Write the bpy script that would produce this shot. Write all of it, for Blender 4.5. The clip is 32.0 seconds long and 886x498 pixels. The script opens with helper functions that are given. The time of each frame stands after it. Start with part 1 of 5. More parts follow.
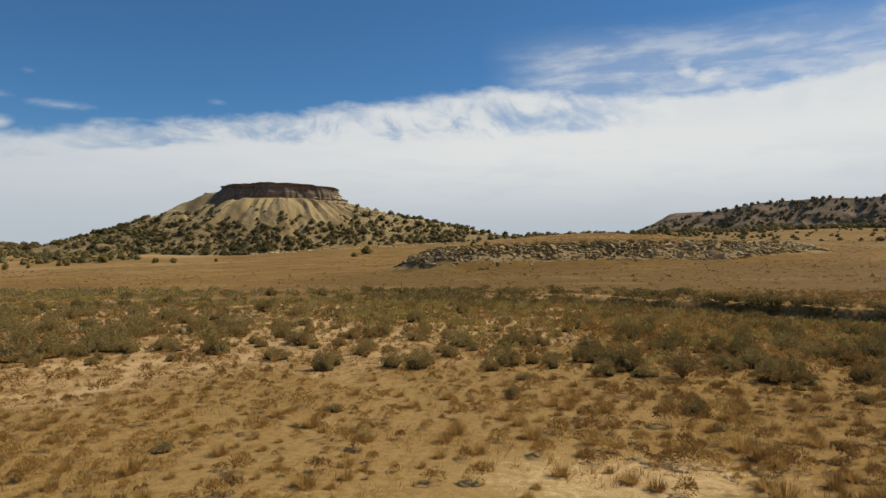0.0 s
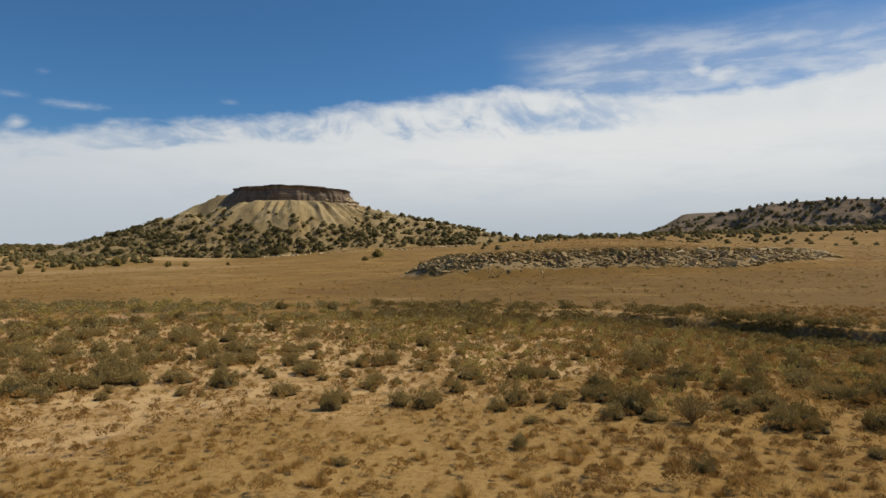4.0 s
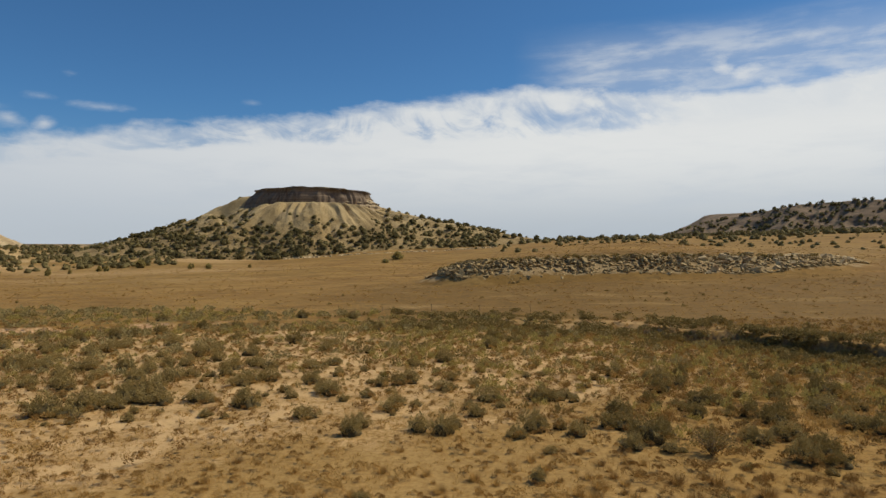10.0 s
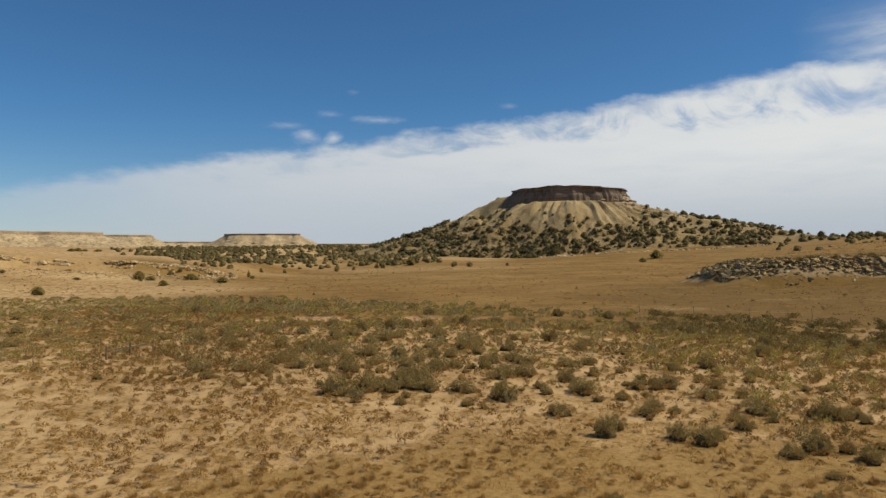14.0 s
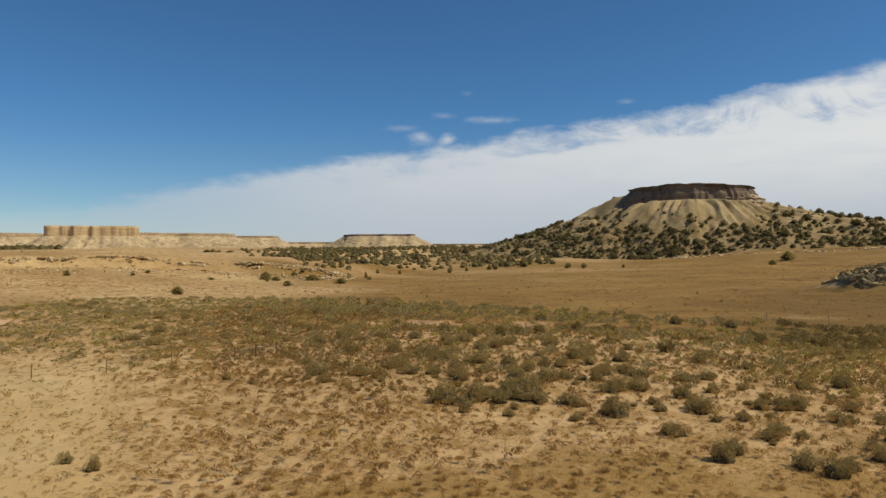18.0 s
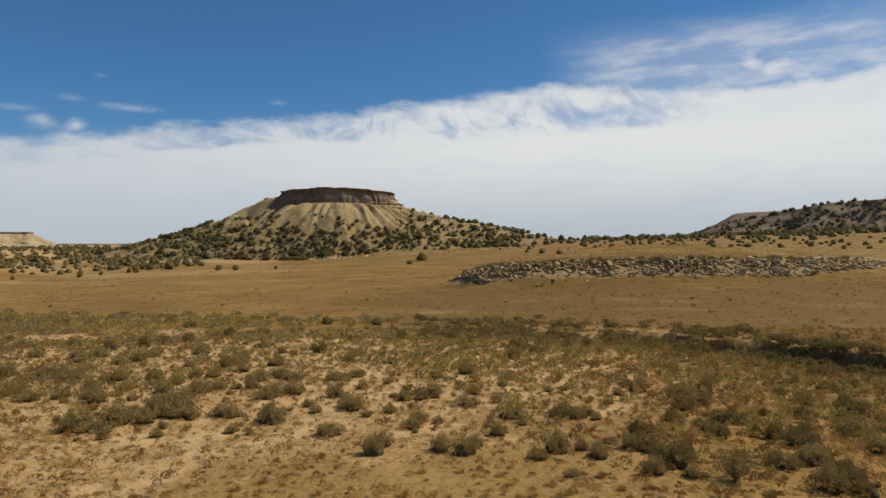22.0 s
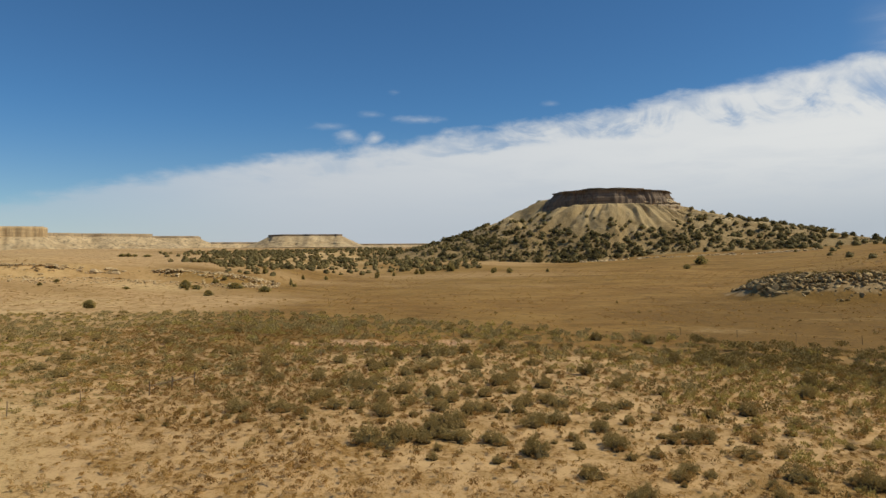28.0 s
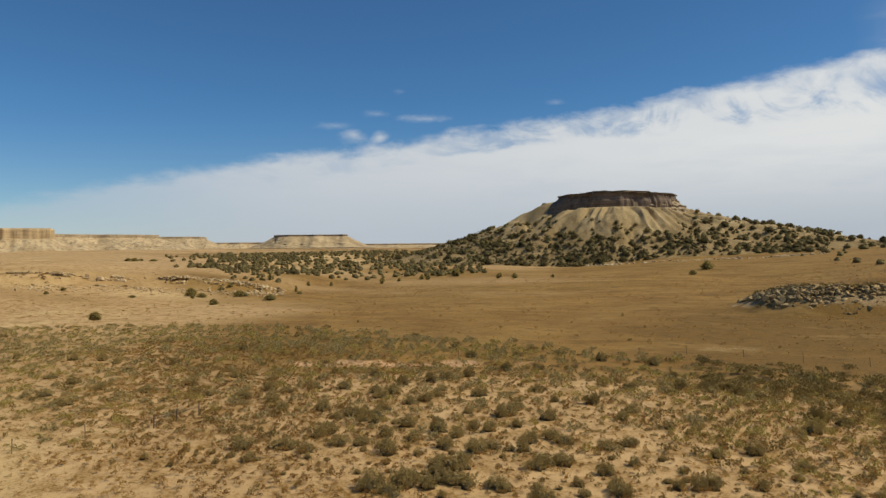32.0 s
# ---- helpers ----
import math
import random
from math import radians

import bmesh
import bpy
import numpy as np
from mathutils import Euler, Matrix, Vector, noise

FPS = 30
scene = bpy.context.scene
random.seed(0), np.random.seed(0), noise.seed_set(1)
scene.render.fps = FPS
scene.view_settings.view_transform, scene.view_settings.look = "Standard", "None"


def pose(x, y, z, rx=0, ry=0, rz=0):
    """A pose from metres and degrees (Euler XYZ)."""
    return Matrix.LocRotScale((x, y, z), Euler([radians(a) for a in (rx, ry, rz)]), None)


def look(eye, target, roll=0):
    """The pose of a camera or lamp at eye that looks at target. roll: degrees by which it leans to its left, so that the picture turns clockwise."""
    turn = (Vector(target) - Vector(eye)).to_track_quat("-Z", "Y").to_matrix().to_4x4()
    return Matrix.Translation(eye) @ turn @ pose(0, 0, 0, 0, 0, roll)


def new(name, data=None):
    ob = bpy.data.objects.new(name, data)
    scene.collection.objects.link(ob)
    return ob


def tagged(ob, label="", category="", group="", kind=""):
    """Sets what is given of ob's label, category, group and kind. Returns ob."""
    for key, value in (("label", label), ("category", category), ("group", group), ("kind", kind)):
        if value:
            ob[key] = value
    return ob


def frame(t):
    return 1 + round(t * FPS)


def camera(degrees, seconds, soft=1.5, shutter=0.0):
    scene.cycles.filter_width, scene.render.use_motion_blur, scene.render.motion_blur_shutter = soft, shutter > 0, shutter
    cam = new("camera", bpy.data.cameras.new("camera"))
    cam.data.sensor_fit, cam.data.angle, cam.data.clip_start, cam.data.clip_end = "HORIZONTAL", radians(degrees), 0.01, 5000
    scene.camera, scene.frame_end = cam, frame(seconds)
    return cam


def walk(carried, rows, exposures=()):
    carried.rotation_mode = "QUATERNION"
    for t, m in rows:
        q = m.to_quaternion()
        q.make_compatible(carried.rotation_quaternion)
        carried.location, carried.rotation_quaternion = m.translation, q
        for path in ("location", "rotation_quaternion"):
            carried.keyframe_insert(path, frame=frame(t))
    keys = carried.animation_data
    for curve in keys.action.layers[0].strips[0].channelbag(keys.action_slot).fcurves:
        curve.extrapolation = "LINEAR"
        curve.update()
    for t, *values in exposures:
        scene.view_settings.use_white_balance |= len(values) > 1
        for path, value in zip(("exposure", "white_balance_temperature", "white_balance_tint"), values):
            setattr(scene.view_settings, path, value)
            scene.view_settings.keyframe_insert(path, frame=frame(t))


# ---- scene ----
cam = camera(66.3, 32.0, soft=1.45)
# seconds, x, y, z, heading (left positive), tilt up, lean
PATH = [
    (0.0, -0.00, 0.00, 5.69, 0.000, 0.290, -0.39),
    (0.5, 0.03, -0.00, 5.95, 0.108, 0.220, -0.41),
    (1.0, 0.05, -0.00, 6.20, 0.227, 0.250, -0.43),
    (1.5, 0.07, -0.00, 6.46, 0.321, 0.224, -0.43),
    (2.0, 0.08, -0.00, 6.69, 0.457, 0.268, -0.42),
    (2.5, 0.11, 0.01, 6.95, 0.572, 0.220, -0.41),
    (3.0, 0.15, 0.04, 7.18, 0.669, 0.188, -0.39),
    (3.5, 0.19, 0.08, 7.40, 0.804, 0.246, -0.37),
    (5.5, 0.17, 0.20, 8.09, 1.401, 0.230, -0.38),
    (6.0, 0.18, 0.20, 8.09, 1.547, 0.169, -0.35),
    (6.5, 0.19, 0.19, 8.02, 1.737, 0.231, -0.34),
    (7.0, 0.20, 0.18, 7.96, 1.850, 0.195, -0.32),
    (7.5, 0.20, 0.17, 7.87, 2.032, 0.197, -0.30),
    (8.0, 0.20, 0.15, 7.88, 2.146, 0.240, -0.29),
    (8.5, 0.20, 0.10, 8.20, 2.273, 0.255, -0.28),
    (9.0, 0.19, 0.03, 8.53, 2.400, 0.233, -0.28),
    (9.5, 0.19, -0.04, 8.86, 2.527, 0.134, -0.27),
    (10.0, 0.21, -0.09, 9.01, 2.635, 0.228, -0.26),
    (10.5, 0.23, -0.12, 9.06, 2.714, 0.124, -0.24),
    (11.0, 0.25, -0.16, 9.06, 3.574, 0.154, -0.22),
    (11.5, 0.28, -0.22, 9.01, 10.115, 0.124, -0.22),
    (12.0, 0.31, -0.26, 9.01, 12.136, 0.205, -0.23),
    (12.5, 0.32, -0.29, 9.03, 12.505, 0.200, -0.24),
    (13.0, 0.32, -0.30, 9.05, 12.589, 0.186, -0.24),
    (13.5, 0.32, -0.34, 9.01, 13.490, 0.177, -0.26),
    (14.0, 0.35, -0.40, 9.08, 23.947, 0.201, -0.30),
    (14.5, 0.43, -0.47, 9.13, 39.481, 0.270, -0.33),
    (15.0, 0.53, -0.50, 9.24, 55.655, 0.361, -0.33),
    (15.5, 0.63, -0.50, 9.33, 62.520, 0.316, -0.33),
    (16.4, 0.70, -0.48, 9.53, 66.000, 0.300, -0.33),
    (17.5, 0.78, -0.46, 9.74, 50.176, 0.272, -0.33),
    (18.0, 0.71, -0.38, 9.80, 33.495, 0.239, -0.29),
    (18.5, 0.61, -0.31, 9.86, 9.976, 0.220, -0.26),
    (19.0, 0.49, -0.26, 9.88, 0.932, 0.206, -0.23),
    (19.5, 0.39, -0.23, 9.91, -0.354, 0.176, -0.22),
    (20.0, 0.33, -0.23, 9.96, -0.428, 0.213, -0.24),
    (20.5, 0.32, -0.25, 10.02, 1.075, 0.176, -0.29),
    (21.0, 0.33, -0.28, 10.05, 4.102, 0.157, -0.35),
    (21.5, 0.36, -0.30, 10.14, 4.607, 0.090, -0.36),
    (22.0, 0.39, -0.33, 10.14, 4.699, 0.121, -0.34),
    (22.5, 0.42, -0.35, 10.11, 4.734, 0.169, -0.32),
    (23.0, 0.47, -0.37, 10.17, 5.261, 0.141, -0.34),
    (23.5, 0.51, -0.37, 10.23, 8.864, 0.125, -0.37),
    (24.0, 0.56, -0.36, 10.30, 9.590, 0.149, -0.38),
    (24.5, 0.61, -0.32, 10.54, 9.640, 0.112, -0.37),
    (26.5, 0.79, -0.24, 11.70, 18.515, 0.101, -0.39),
    (27.0, 0.85, -0.21, 12.04, 23.257, 0.147, -0.43),
    (27.5, 0.90, -0.18, 12.29, 26.878, 0.153, -0.46),
    (28.0, 0.92, -0.12, 12.50, 27.405, 0.133, -0.47),
    (28.5, 0.92, -0.05, 12.78, 27.493, 0.107, -0.48),
    (29.0, 0.90, 0.03, 13.05, 27.515, 0.168, -0.50),
    (29.5, 0.89, 0.10, 13.38, 27.543, 0.122, -0.51),
    (30.0, 0.87, 0.15, 13.70, 27.604, 0.084, -0.53),
    (30.5, 0.86, 0.16, 14.04, 27.639, 0.069, -0.55),
    (31.0, 0.87, 0.15, 14.53, 27.727, 0.112, -0.58),
    (31.5, 0.89, 0.14, 14.98, 27.783, 0.094, -0.60),
    (32.0, 0.93, 0.14, 15.45, 27.853, 0.062, -0.60),
]
walk(cam, [(t, pose(x, y, z, 90 + tilt, 0, turn) @ pose(0, 0, 0, 0, 0, lean)) for t, x, y, z, turn, tilt, lean in PATH])

# ---- sky, sun ----
SUN_TURN, SUN_HIGH = 72.0, 50.0      # degrees clockwise from +y, and above the horizon
world = bpy.data.worlds.new("sky")
scene.world = world
world.use_nodes = True
scene.view_settings.exposure = 0.0


class Nodes:
    """Short hand for node trees."""

    def __init__(self, tree):
        self.tree = tree
        tree.nodes.clear()

    def add(self, kind, ins=None, **props):
        n = self.tree.nodes.new(kind)
        for k, v in props.items():
            setattr(n, k, v)
        for k, v in (ins or {}).items():
            self.put(n.inputs[k], v)
        return n

    def put(self, socket, v):
        if hasattr(v, "is_output"):
            self.tree.links.new(v, socket)
        elif isinstance(v, tuple) and len(v) == 3 and socket.type == "RGBA":
            socket.default_value = (*v, 1)
        else:
            socket.default_value = v

    def math(self, op, a, b=0.0, c=0.0, clamp=False):
        n = self.add("ShaderNodeMath", {0: a, 1: b, 2: c}, operation=op, use_clamp=clamp)
        return n.outputs[0]

    def step(self, v, lo, hi, to0=0.0, to1=1.0):
        n = self.add("ShaderNodeMapRange", {"Value": v, "From Min": lo, "From Max": hi, "To Min": to0, "To Max": to1},
                     interpolation_type="SMOOTHSTEP")
        return n.outputs[0]

    def ramp(self, v, stops):
        n = self.add("ShaderNodeValToRGB", {0: v})
        e = n.color_ramp.elements
        while len(e) < len(stops):
            e.new(0.5)
        for el, (p, c) in zip(e, stops):
            el.position = p
            el.color = (*c, 1) if isinstance(c, tuple) else (c, c, c, 1)
        return n.outputs[0]

    def noise(self, vec, scale, detail=4.0, rough=0.55, warp=0.0):
        n = self.add("ShaderNodeTexNoise", {"Vector": vec, "Scale": scale, "Detail": detail, "Roughness": rough, "Distortion": warp})
        return n.outputs[0]

    def mix(self, f, a, b, mode="MIX"):
        n = self.add("ShaderNodeMix", data_type="RGBA", blend_type=mode)
        for k, v in ((0, f), (6, a), (7, b)):
            self.put(n.inputs[k], v)
        return n.outputs[2]


def make_sky():
    g = Nodes(world.node_tree)
    way = g.add("ShaderNodeTexCoord").outputs["Generated"]
    xyz = g.add("ShaderNodeSeparateXYZ", {0: way}).outputs
    flat = g.math("SQRT", g.math("ADD", g.math("MULTIPLY", xyz[0], xyz[0]), g.math("MULTIPLY", xyz[1], xyz[1])))
    high = g.math("DIVIDE", xyz[2], g.math("MAXIMUM", flat, 0.01))
    turn = g.math("MULTIPLY", g.math("ARCTAN2", g.math("MULTIPLY", xyz[0], -1.0), xyz[1]), 57.29578)
    place = g.math("DIVIDE", g.math("ADD", turn, 100.0), 200.0)
    edge = g.ramp(place, [(0.0, 0.21), (0.3, 0.24), (0.335, 0.245), (0.375, 0.224), (0.415, 0.226), (0.445, 0.238), (0.472, 0.246), (0.496, 0.234), (0.52, 0.224), (0.5435, 0.217),
                          (0.567, 0.203), (0.59, 0.193), (0.612, 0.186), (0.63, 0.176), (0.655, 0.160), (0.681, 0.151), (0.704, 0.140), (0.727, 0.128), (0.747, 0.112), (0.768, 0.097), (0.81, 0.06), (0.9, 0.03)])
    floor = g.ramp(place, [(0.3, 0.17), (0.44, 0.173), (0.5, 0.1655), (0.58, 0.158), (0.63, 0.14), (0.7, 0.10)])
    # a sheet of cloud at one height: directions laid out on a plane
    up = g.math("ADD", g.math("MAXIMUM", xyz[2], 0.0), 0.06)
    plane = g.add("ShaderNodeCombineXYZ", {0: g.math("DIVIDE", xyz[0], up), 1: g.math("DIVIDE", xyz[1], up), 2: 0.0}).outputs[0]
    sphere = g.add("ShaderNodeCombineXYZ", {0: g.math("MULTIPLY", turn, 0.05), 1: g.math("MULTIPLY", high, 6.0), 2: 0.0}).outputs[0]
    wisps = g.noise(plane, 1.4, 6.0, 0.6, 0.4)
    streak = g.noise(g.add("ShaderNodeMapping", {0: sphere, "Rotation": (0, 0, 0.25), "Scale": (1.0, 2.4, 1)}).outputs[0], 2.2, 6.0, 0.6, 0.3)
    puffs = g.noise(sphere, 7.0, 5.0, 0.6, 0.2)
    rough = g.math("ADD", g.math("MULTIPLY", g.math("SUBTRACT", wisps, 0.45), 0.018), g.math("MULTIPLY", g.math("SUBTRACT", puffs, 0.5), 0.032))
    below = g.math("SUBTRACT", g.math("ADD", edge, rough), high)
    solid = g.step(below, -0.006, 0.02, 0.0, 0.97)
    # blue rifts between slanting rolls under the rim of the sheet, closed off below by a level line
    share = g.math("DIVIDE", g.math("SUBTRACT", edge, high), g.math("MAXIMUM", g.math("SUBTRACT", edge, floor), 0.01))
    curtain = g.add("ShaderNodeCombineXYZ", {0: g.math("ADD", g.math("MULTIPLY", turn, 0.17), g.math("MULTIPLY", share, 0.3)), 1: g.math("MULTIPLY", share, 0.6), 2: 0.0}).outputs[0]
    rolls = g.math("ADD", g.math("MULTIPLY", g.noise(curtain, 1.3, 5.0, 0.6, 1.2), 0.65), g.math("MULTIPLY", g.noise(sphere, 2.6, 5.0, 0.6, 0.5), 0.35))
    bank = g.math("MULTIPLY", g.step(share, -0.05, 0.7, 0.12, 1.0), g.step(g.math("ADD", share, g.math("MULTIPLY", puffs, 0.5)), 1.34, 1.08))
    reach = g.math("MULTIPLY", g.step(turn, -19.0, -9.0), g.step(turn, 31.0, 20.0, 0.35, 1.0))
    rift = g.math("MULTIPLY", g.math("MULTIPLY", bank, reach), g.step(rolls, 0.44, 0.62, 0.0, 0.62))
    # loose scraps beyond the rim
    bits = None
    for turn0, high0, wide, tall, amount in ((29.4, 0.193, 1.9, 0.0055, 0.8), (33.4, 0.2, 0.9, 0.005, 0.65), (35.2, 0.168, 0.7, 0.0075, 1.0), (33.1, 0.166, 0.5, 0.0065, 1.0), (36.6, 0.182, 1.4, 0.005, 0.5), (18.3, 0.212, 0.6, 0.004, 0.6), (31.3, 0.233, 0.5, 0.004, 0.45),
                                            (-19.9, 0.25, 1.0, 0.016, 1.2), (-21.4, 0.236, 1.6, 0.015, 1.2), (-22.9, 0.228, 1.4, 0.014, 1.2), (-29.8, 0.212, 1.5, 0.01, 1.0), (-32.5, 0.23, 2.0, 0.012, 1.0)):
        du = g.math("DIVIDE", g.math("SUBTRACT", turn, turn0), wide)
        dv = g.math("DIVIDE", g.math("SUBTRACT", high, high0), tall)
        near = g.math("SUBTRACT", 1.0 if amount < 1 else 1.5, g.math("SQRT", g.math("ADD", g.math("MULTIPLY", du, du), g.math("MULTIPLY", dv, dv))))
        bit = g.math("MULTIPLY", g.step(g.math("ADD", near, g.math("MULTIPLY", g.math("SUBTRACT", puffs, 0.5), 3.6)), -0.5, 2.2), 0.8 * amount)
        bits = bit if bits is None else g.math("MAXIMUM", bits, bit)
    veil = g.math("MULTIPLY", g.step(turn, -3.0, -11.0), g.math("MULTIPLY", g.step(high, 0.335, 0.27), g.step(g.math("ADD", streak, g.math("MULTIPLY", puffs, 0.35)), 0.55, 0.9, 0.34, 1.0)))
    cloud = g.math("MAXIMUM", g.math("SUBTRACT", solid, rift), g.math("MAXIMUM", bits, g.math("MULTIPLY", veil, 0.72)), clamp=True)
    cloud = g.math("MULTIPLY", cloud, g.step(turn, 66.0, 36.0, 0.35, 0.97))
    cloud = g.math("MULTIPLY", cloud, g.step(turn, 95.0, 62.0))
    tone = g.mix(g.step(high, 0.0, 0.15), (0.425, 0.475, 0.535), (0.77, 0.775, 0.755))
    tone = g.mix(g.math("MULTIPLY", g.math("MULTIPLY", g.step(share, 1.1, 0.5), g.step(rolls, 0.3, 0.6)), 0.35), tone, (0.56, 0.62, 0.68))
    tone = g.mix(g.math("MULTIPLY", g.math("MULTIPLY", g.step(streak, 0.42, 0.7), g.step(high, 0.17, 0.09, 0.3, 1.0)), 0.36), tone, (0.50, 0.55, 0.61))
    tone = g.mix(g.step(turn, -10.0, 42.0, 0.0, 0.6), tone, (0.50, 0.545, 0.60))
    sky = g.add("ShaderNodeTexSky", sky_type="NISHITA", sun_disc=False, sun_elevation=radians(SUN_HIGH), sun_rotation=radians(SUN_TURN),
                altitude=1900.0, air_density=1.0, dust_density=0.5, ozone_density=2.5)
    hue = g.mix(g.step(high, 0.0, 0.22), (0.80, 0.92, 0.95), (0.51, 0.88, 1.10))
    blue = g.add("ShaderNodeBackground", {0: g.mix(1.0, sky.outputs[0], hue, "MULTIPLY"), 1: 0.08})
    white = g.add("ShaderNodeBackground", {0: tone, 1: 1.0})
    both = g.add("ShaderNodeMixShader", {0: cloud, 1: blue.outputs[0], 2: white.outputs[0]})
    g.add("ShaderNodeOutputWorld", {0: both.outputs[0]})


make_sky()
sun = new("sun", bpy.data.lights.new("sun", "SUN"))
sun.data.energy, sun.data.angle, sun.data.color = 3.55, radians(0.6), (1.0, 0.90, 0.71)
s, c, e = math.sin(radians(SUN_TURN)), math.cos(radians(SUN_TURN)), radians(SUN_HIGH)
sun.matrix_world = look((200 * s * math.cos(e), 200 * c * math.cos(e), 200 * math.sin(e)), (0, 0, 0))

# ---- helpers of the scene ----
def fract_hash(ix, iy, seed):
    v = np.sin(ix * 127.1 + iy * 311.7 + seed * 74.7) * 43758.5453
    return v - np.floor(v)


def value_noise(x, y, seed=0):
    x, y = np.asarray(x, float), np.asarray(y, float)
    ix, iy = np.floor(x), np.floor(y)
    fx, fy = x - ix, y - iy
    fx, fy = fx * fx * (3 - 2 * fx), fy * fy * (3 - 2 * fy)
    a, b = fract_hash(ix, iy, seed), fract_hash(ix + 1, iy, seed)
    p, q = fract_hash(ix, iy + 1, seed), fract_hash(ix + 1, iy + 1, seed)
    return (a * (1 - fx) + b * fx) * (1 - fy) + (p * (1 - fx) + q * fx) * fy - 0.5


def fbm(x, y, octaves=4, seed=0):
    total, amp = 0.0, 1.0
    for k in range(octaves):
        total = total + amp * value_noise(np.asarray(x) * 2 ** k, np.asarray(y) * 2 ** k, seed + 7 * k)
        amp *= 0.5
    return total


def smooth(v, lo, hi):
    v = np.clip((np.asarray(v, float) - lo) / (hi - lo), 0, 1)
    return v * v * (3 - 2 * v)


def mesh_of(name, verts, faces, mat=None, shade=False):
    """A mesh from arrays of corners and of faces with equally many corners each."""
    me = bpy.data.meshes.new(name)
    verts, faces = np.asarray(verts, np.float32), np.asarray(faces, np.int32)
    n, k = faces.shape
    me.vertices.add(len(verts))
    me.vertices.foreach_set("co", verts.ravel())
    me.loops.add(n * k)
    me.loops.foreach_set("vertex_index", faces.ravel())
    me.polygons.add(n)
    me.polygons.foreach_set("loop_start", np.arange(0, n * k, k, dtype=np.int32))
    me.update(calc_edges=True)
    if shade:
        me.polygons.foreach_set("use_smooth", np.ones(n, bool))
    if mat:
        me.materials.append(mat)
    me.validate()
    return me


def part(name, data, parent, label="", m=None):
    """Links a mesh as one part under its thing."""
    ob = new(name, data)
    ob.parent = parent
    if m is not None:
        ob.matrix_basis = m
    return tagged(ob, label)


def thing(name, label, category, group="", kind="", data=None):
    return tagged(new(name, data), label, category, group, kind)


def grid_faces(nu, nv, wrap=False):
    i, j = np.meshgrid(np.arange(nu - 1), np.arange(nv if wrap else nv - 1), indexing="ij")
    i, j = i.ravel(), j.ravel()
    k = (j + 1) % nv
    return np.stack([i * nv + j, i * nv + k, (i + 1) * nv + k, (i + 1) * nv + j], 1)


def polar(az, r):
    """Plan place from degrees left of +y and metres."""
    a = np.radians(az)
    return -r * np.sin(a), r * np.cos(a)


# ---- materials ----
def surface(name, build, rough=0.9, bump=None):
    mat = bpy.data.materials.new(name)
    mat.use_nodes = True
    g = Nodes(mat.node_tree)
    colour, height, strength, dist = build(g)
    ins = {"Base Color": colour, "Roughness": rough, "Specular IOR Level": 0.2}
    if height is not None:
        ins["Normal"] = g.add("ShaderNodeBump", {"Height": height, "Strength": strength, "Distance": dist}).outputs[0]
    p = g.add("ShaderNodeBsdfPrincipled", ins)
    g.add("ShaderNodeOutputMaterial", {0: p.outputs[0]})
    return mat


def leaf_surface(name, build, glow=0.3):
    """Thin leaves: part of the light passes through."""
    mat = bpy.data.materials.new(name)
    mat.use_nodes = True
    g = Nodes(mat.node_tree)
    colour = build(g)[0]
    p = g.add("ShaderNodeBsdfPrincipled", {"Base Color": colour, "Roughness": 0.75, "Specular IOR Level": 0.15})
    q = g.add("ShaderNodeBsdfTranslucent", {0: colour})
    m = g.add("ShaderNodeMixShader", {0: glow, 1: p.outputs[0], 2: q.outputs[0]})
    g.add("ShaderNodeOutputMaterial", {0: m.outputs[0]})
    return mat


def at(g):
    return g.add("ShaderNodeNewGeometry").outputs["Position"]


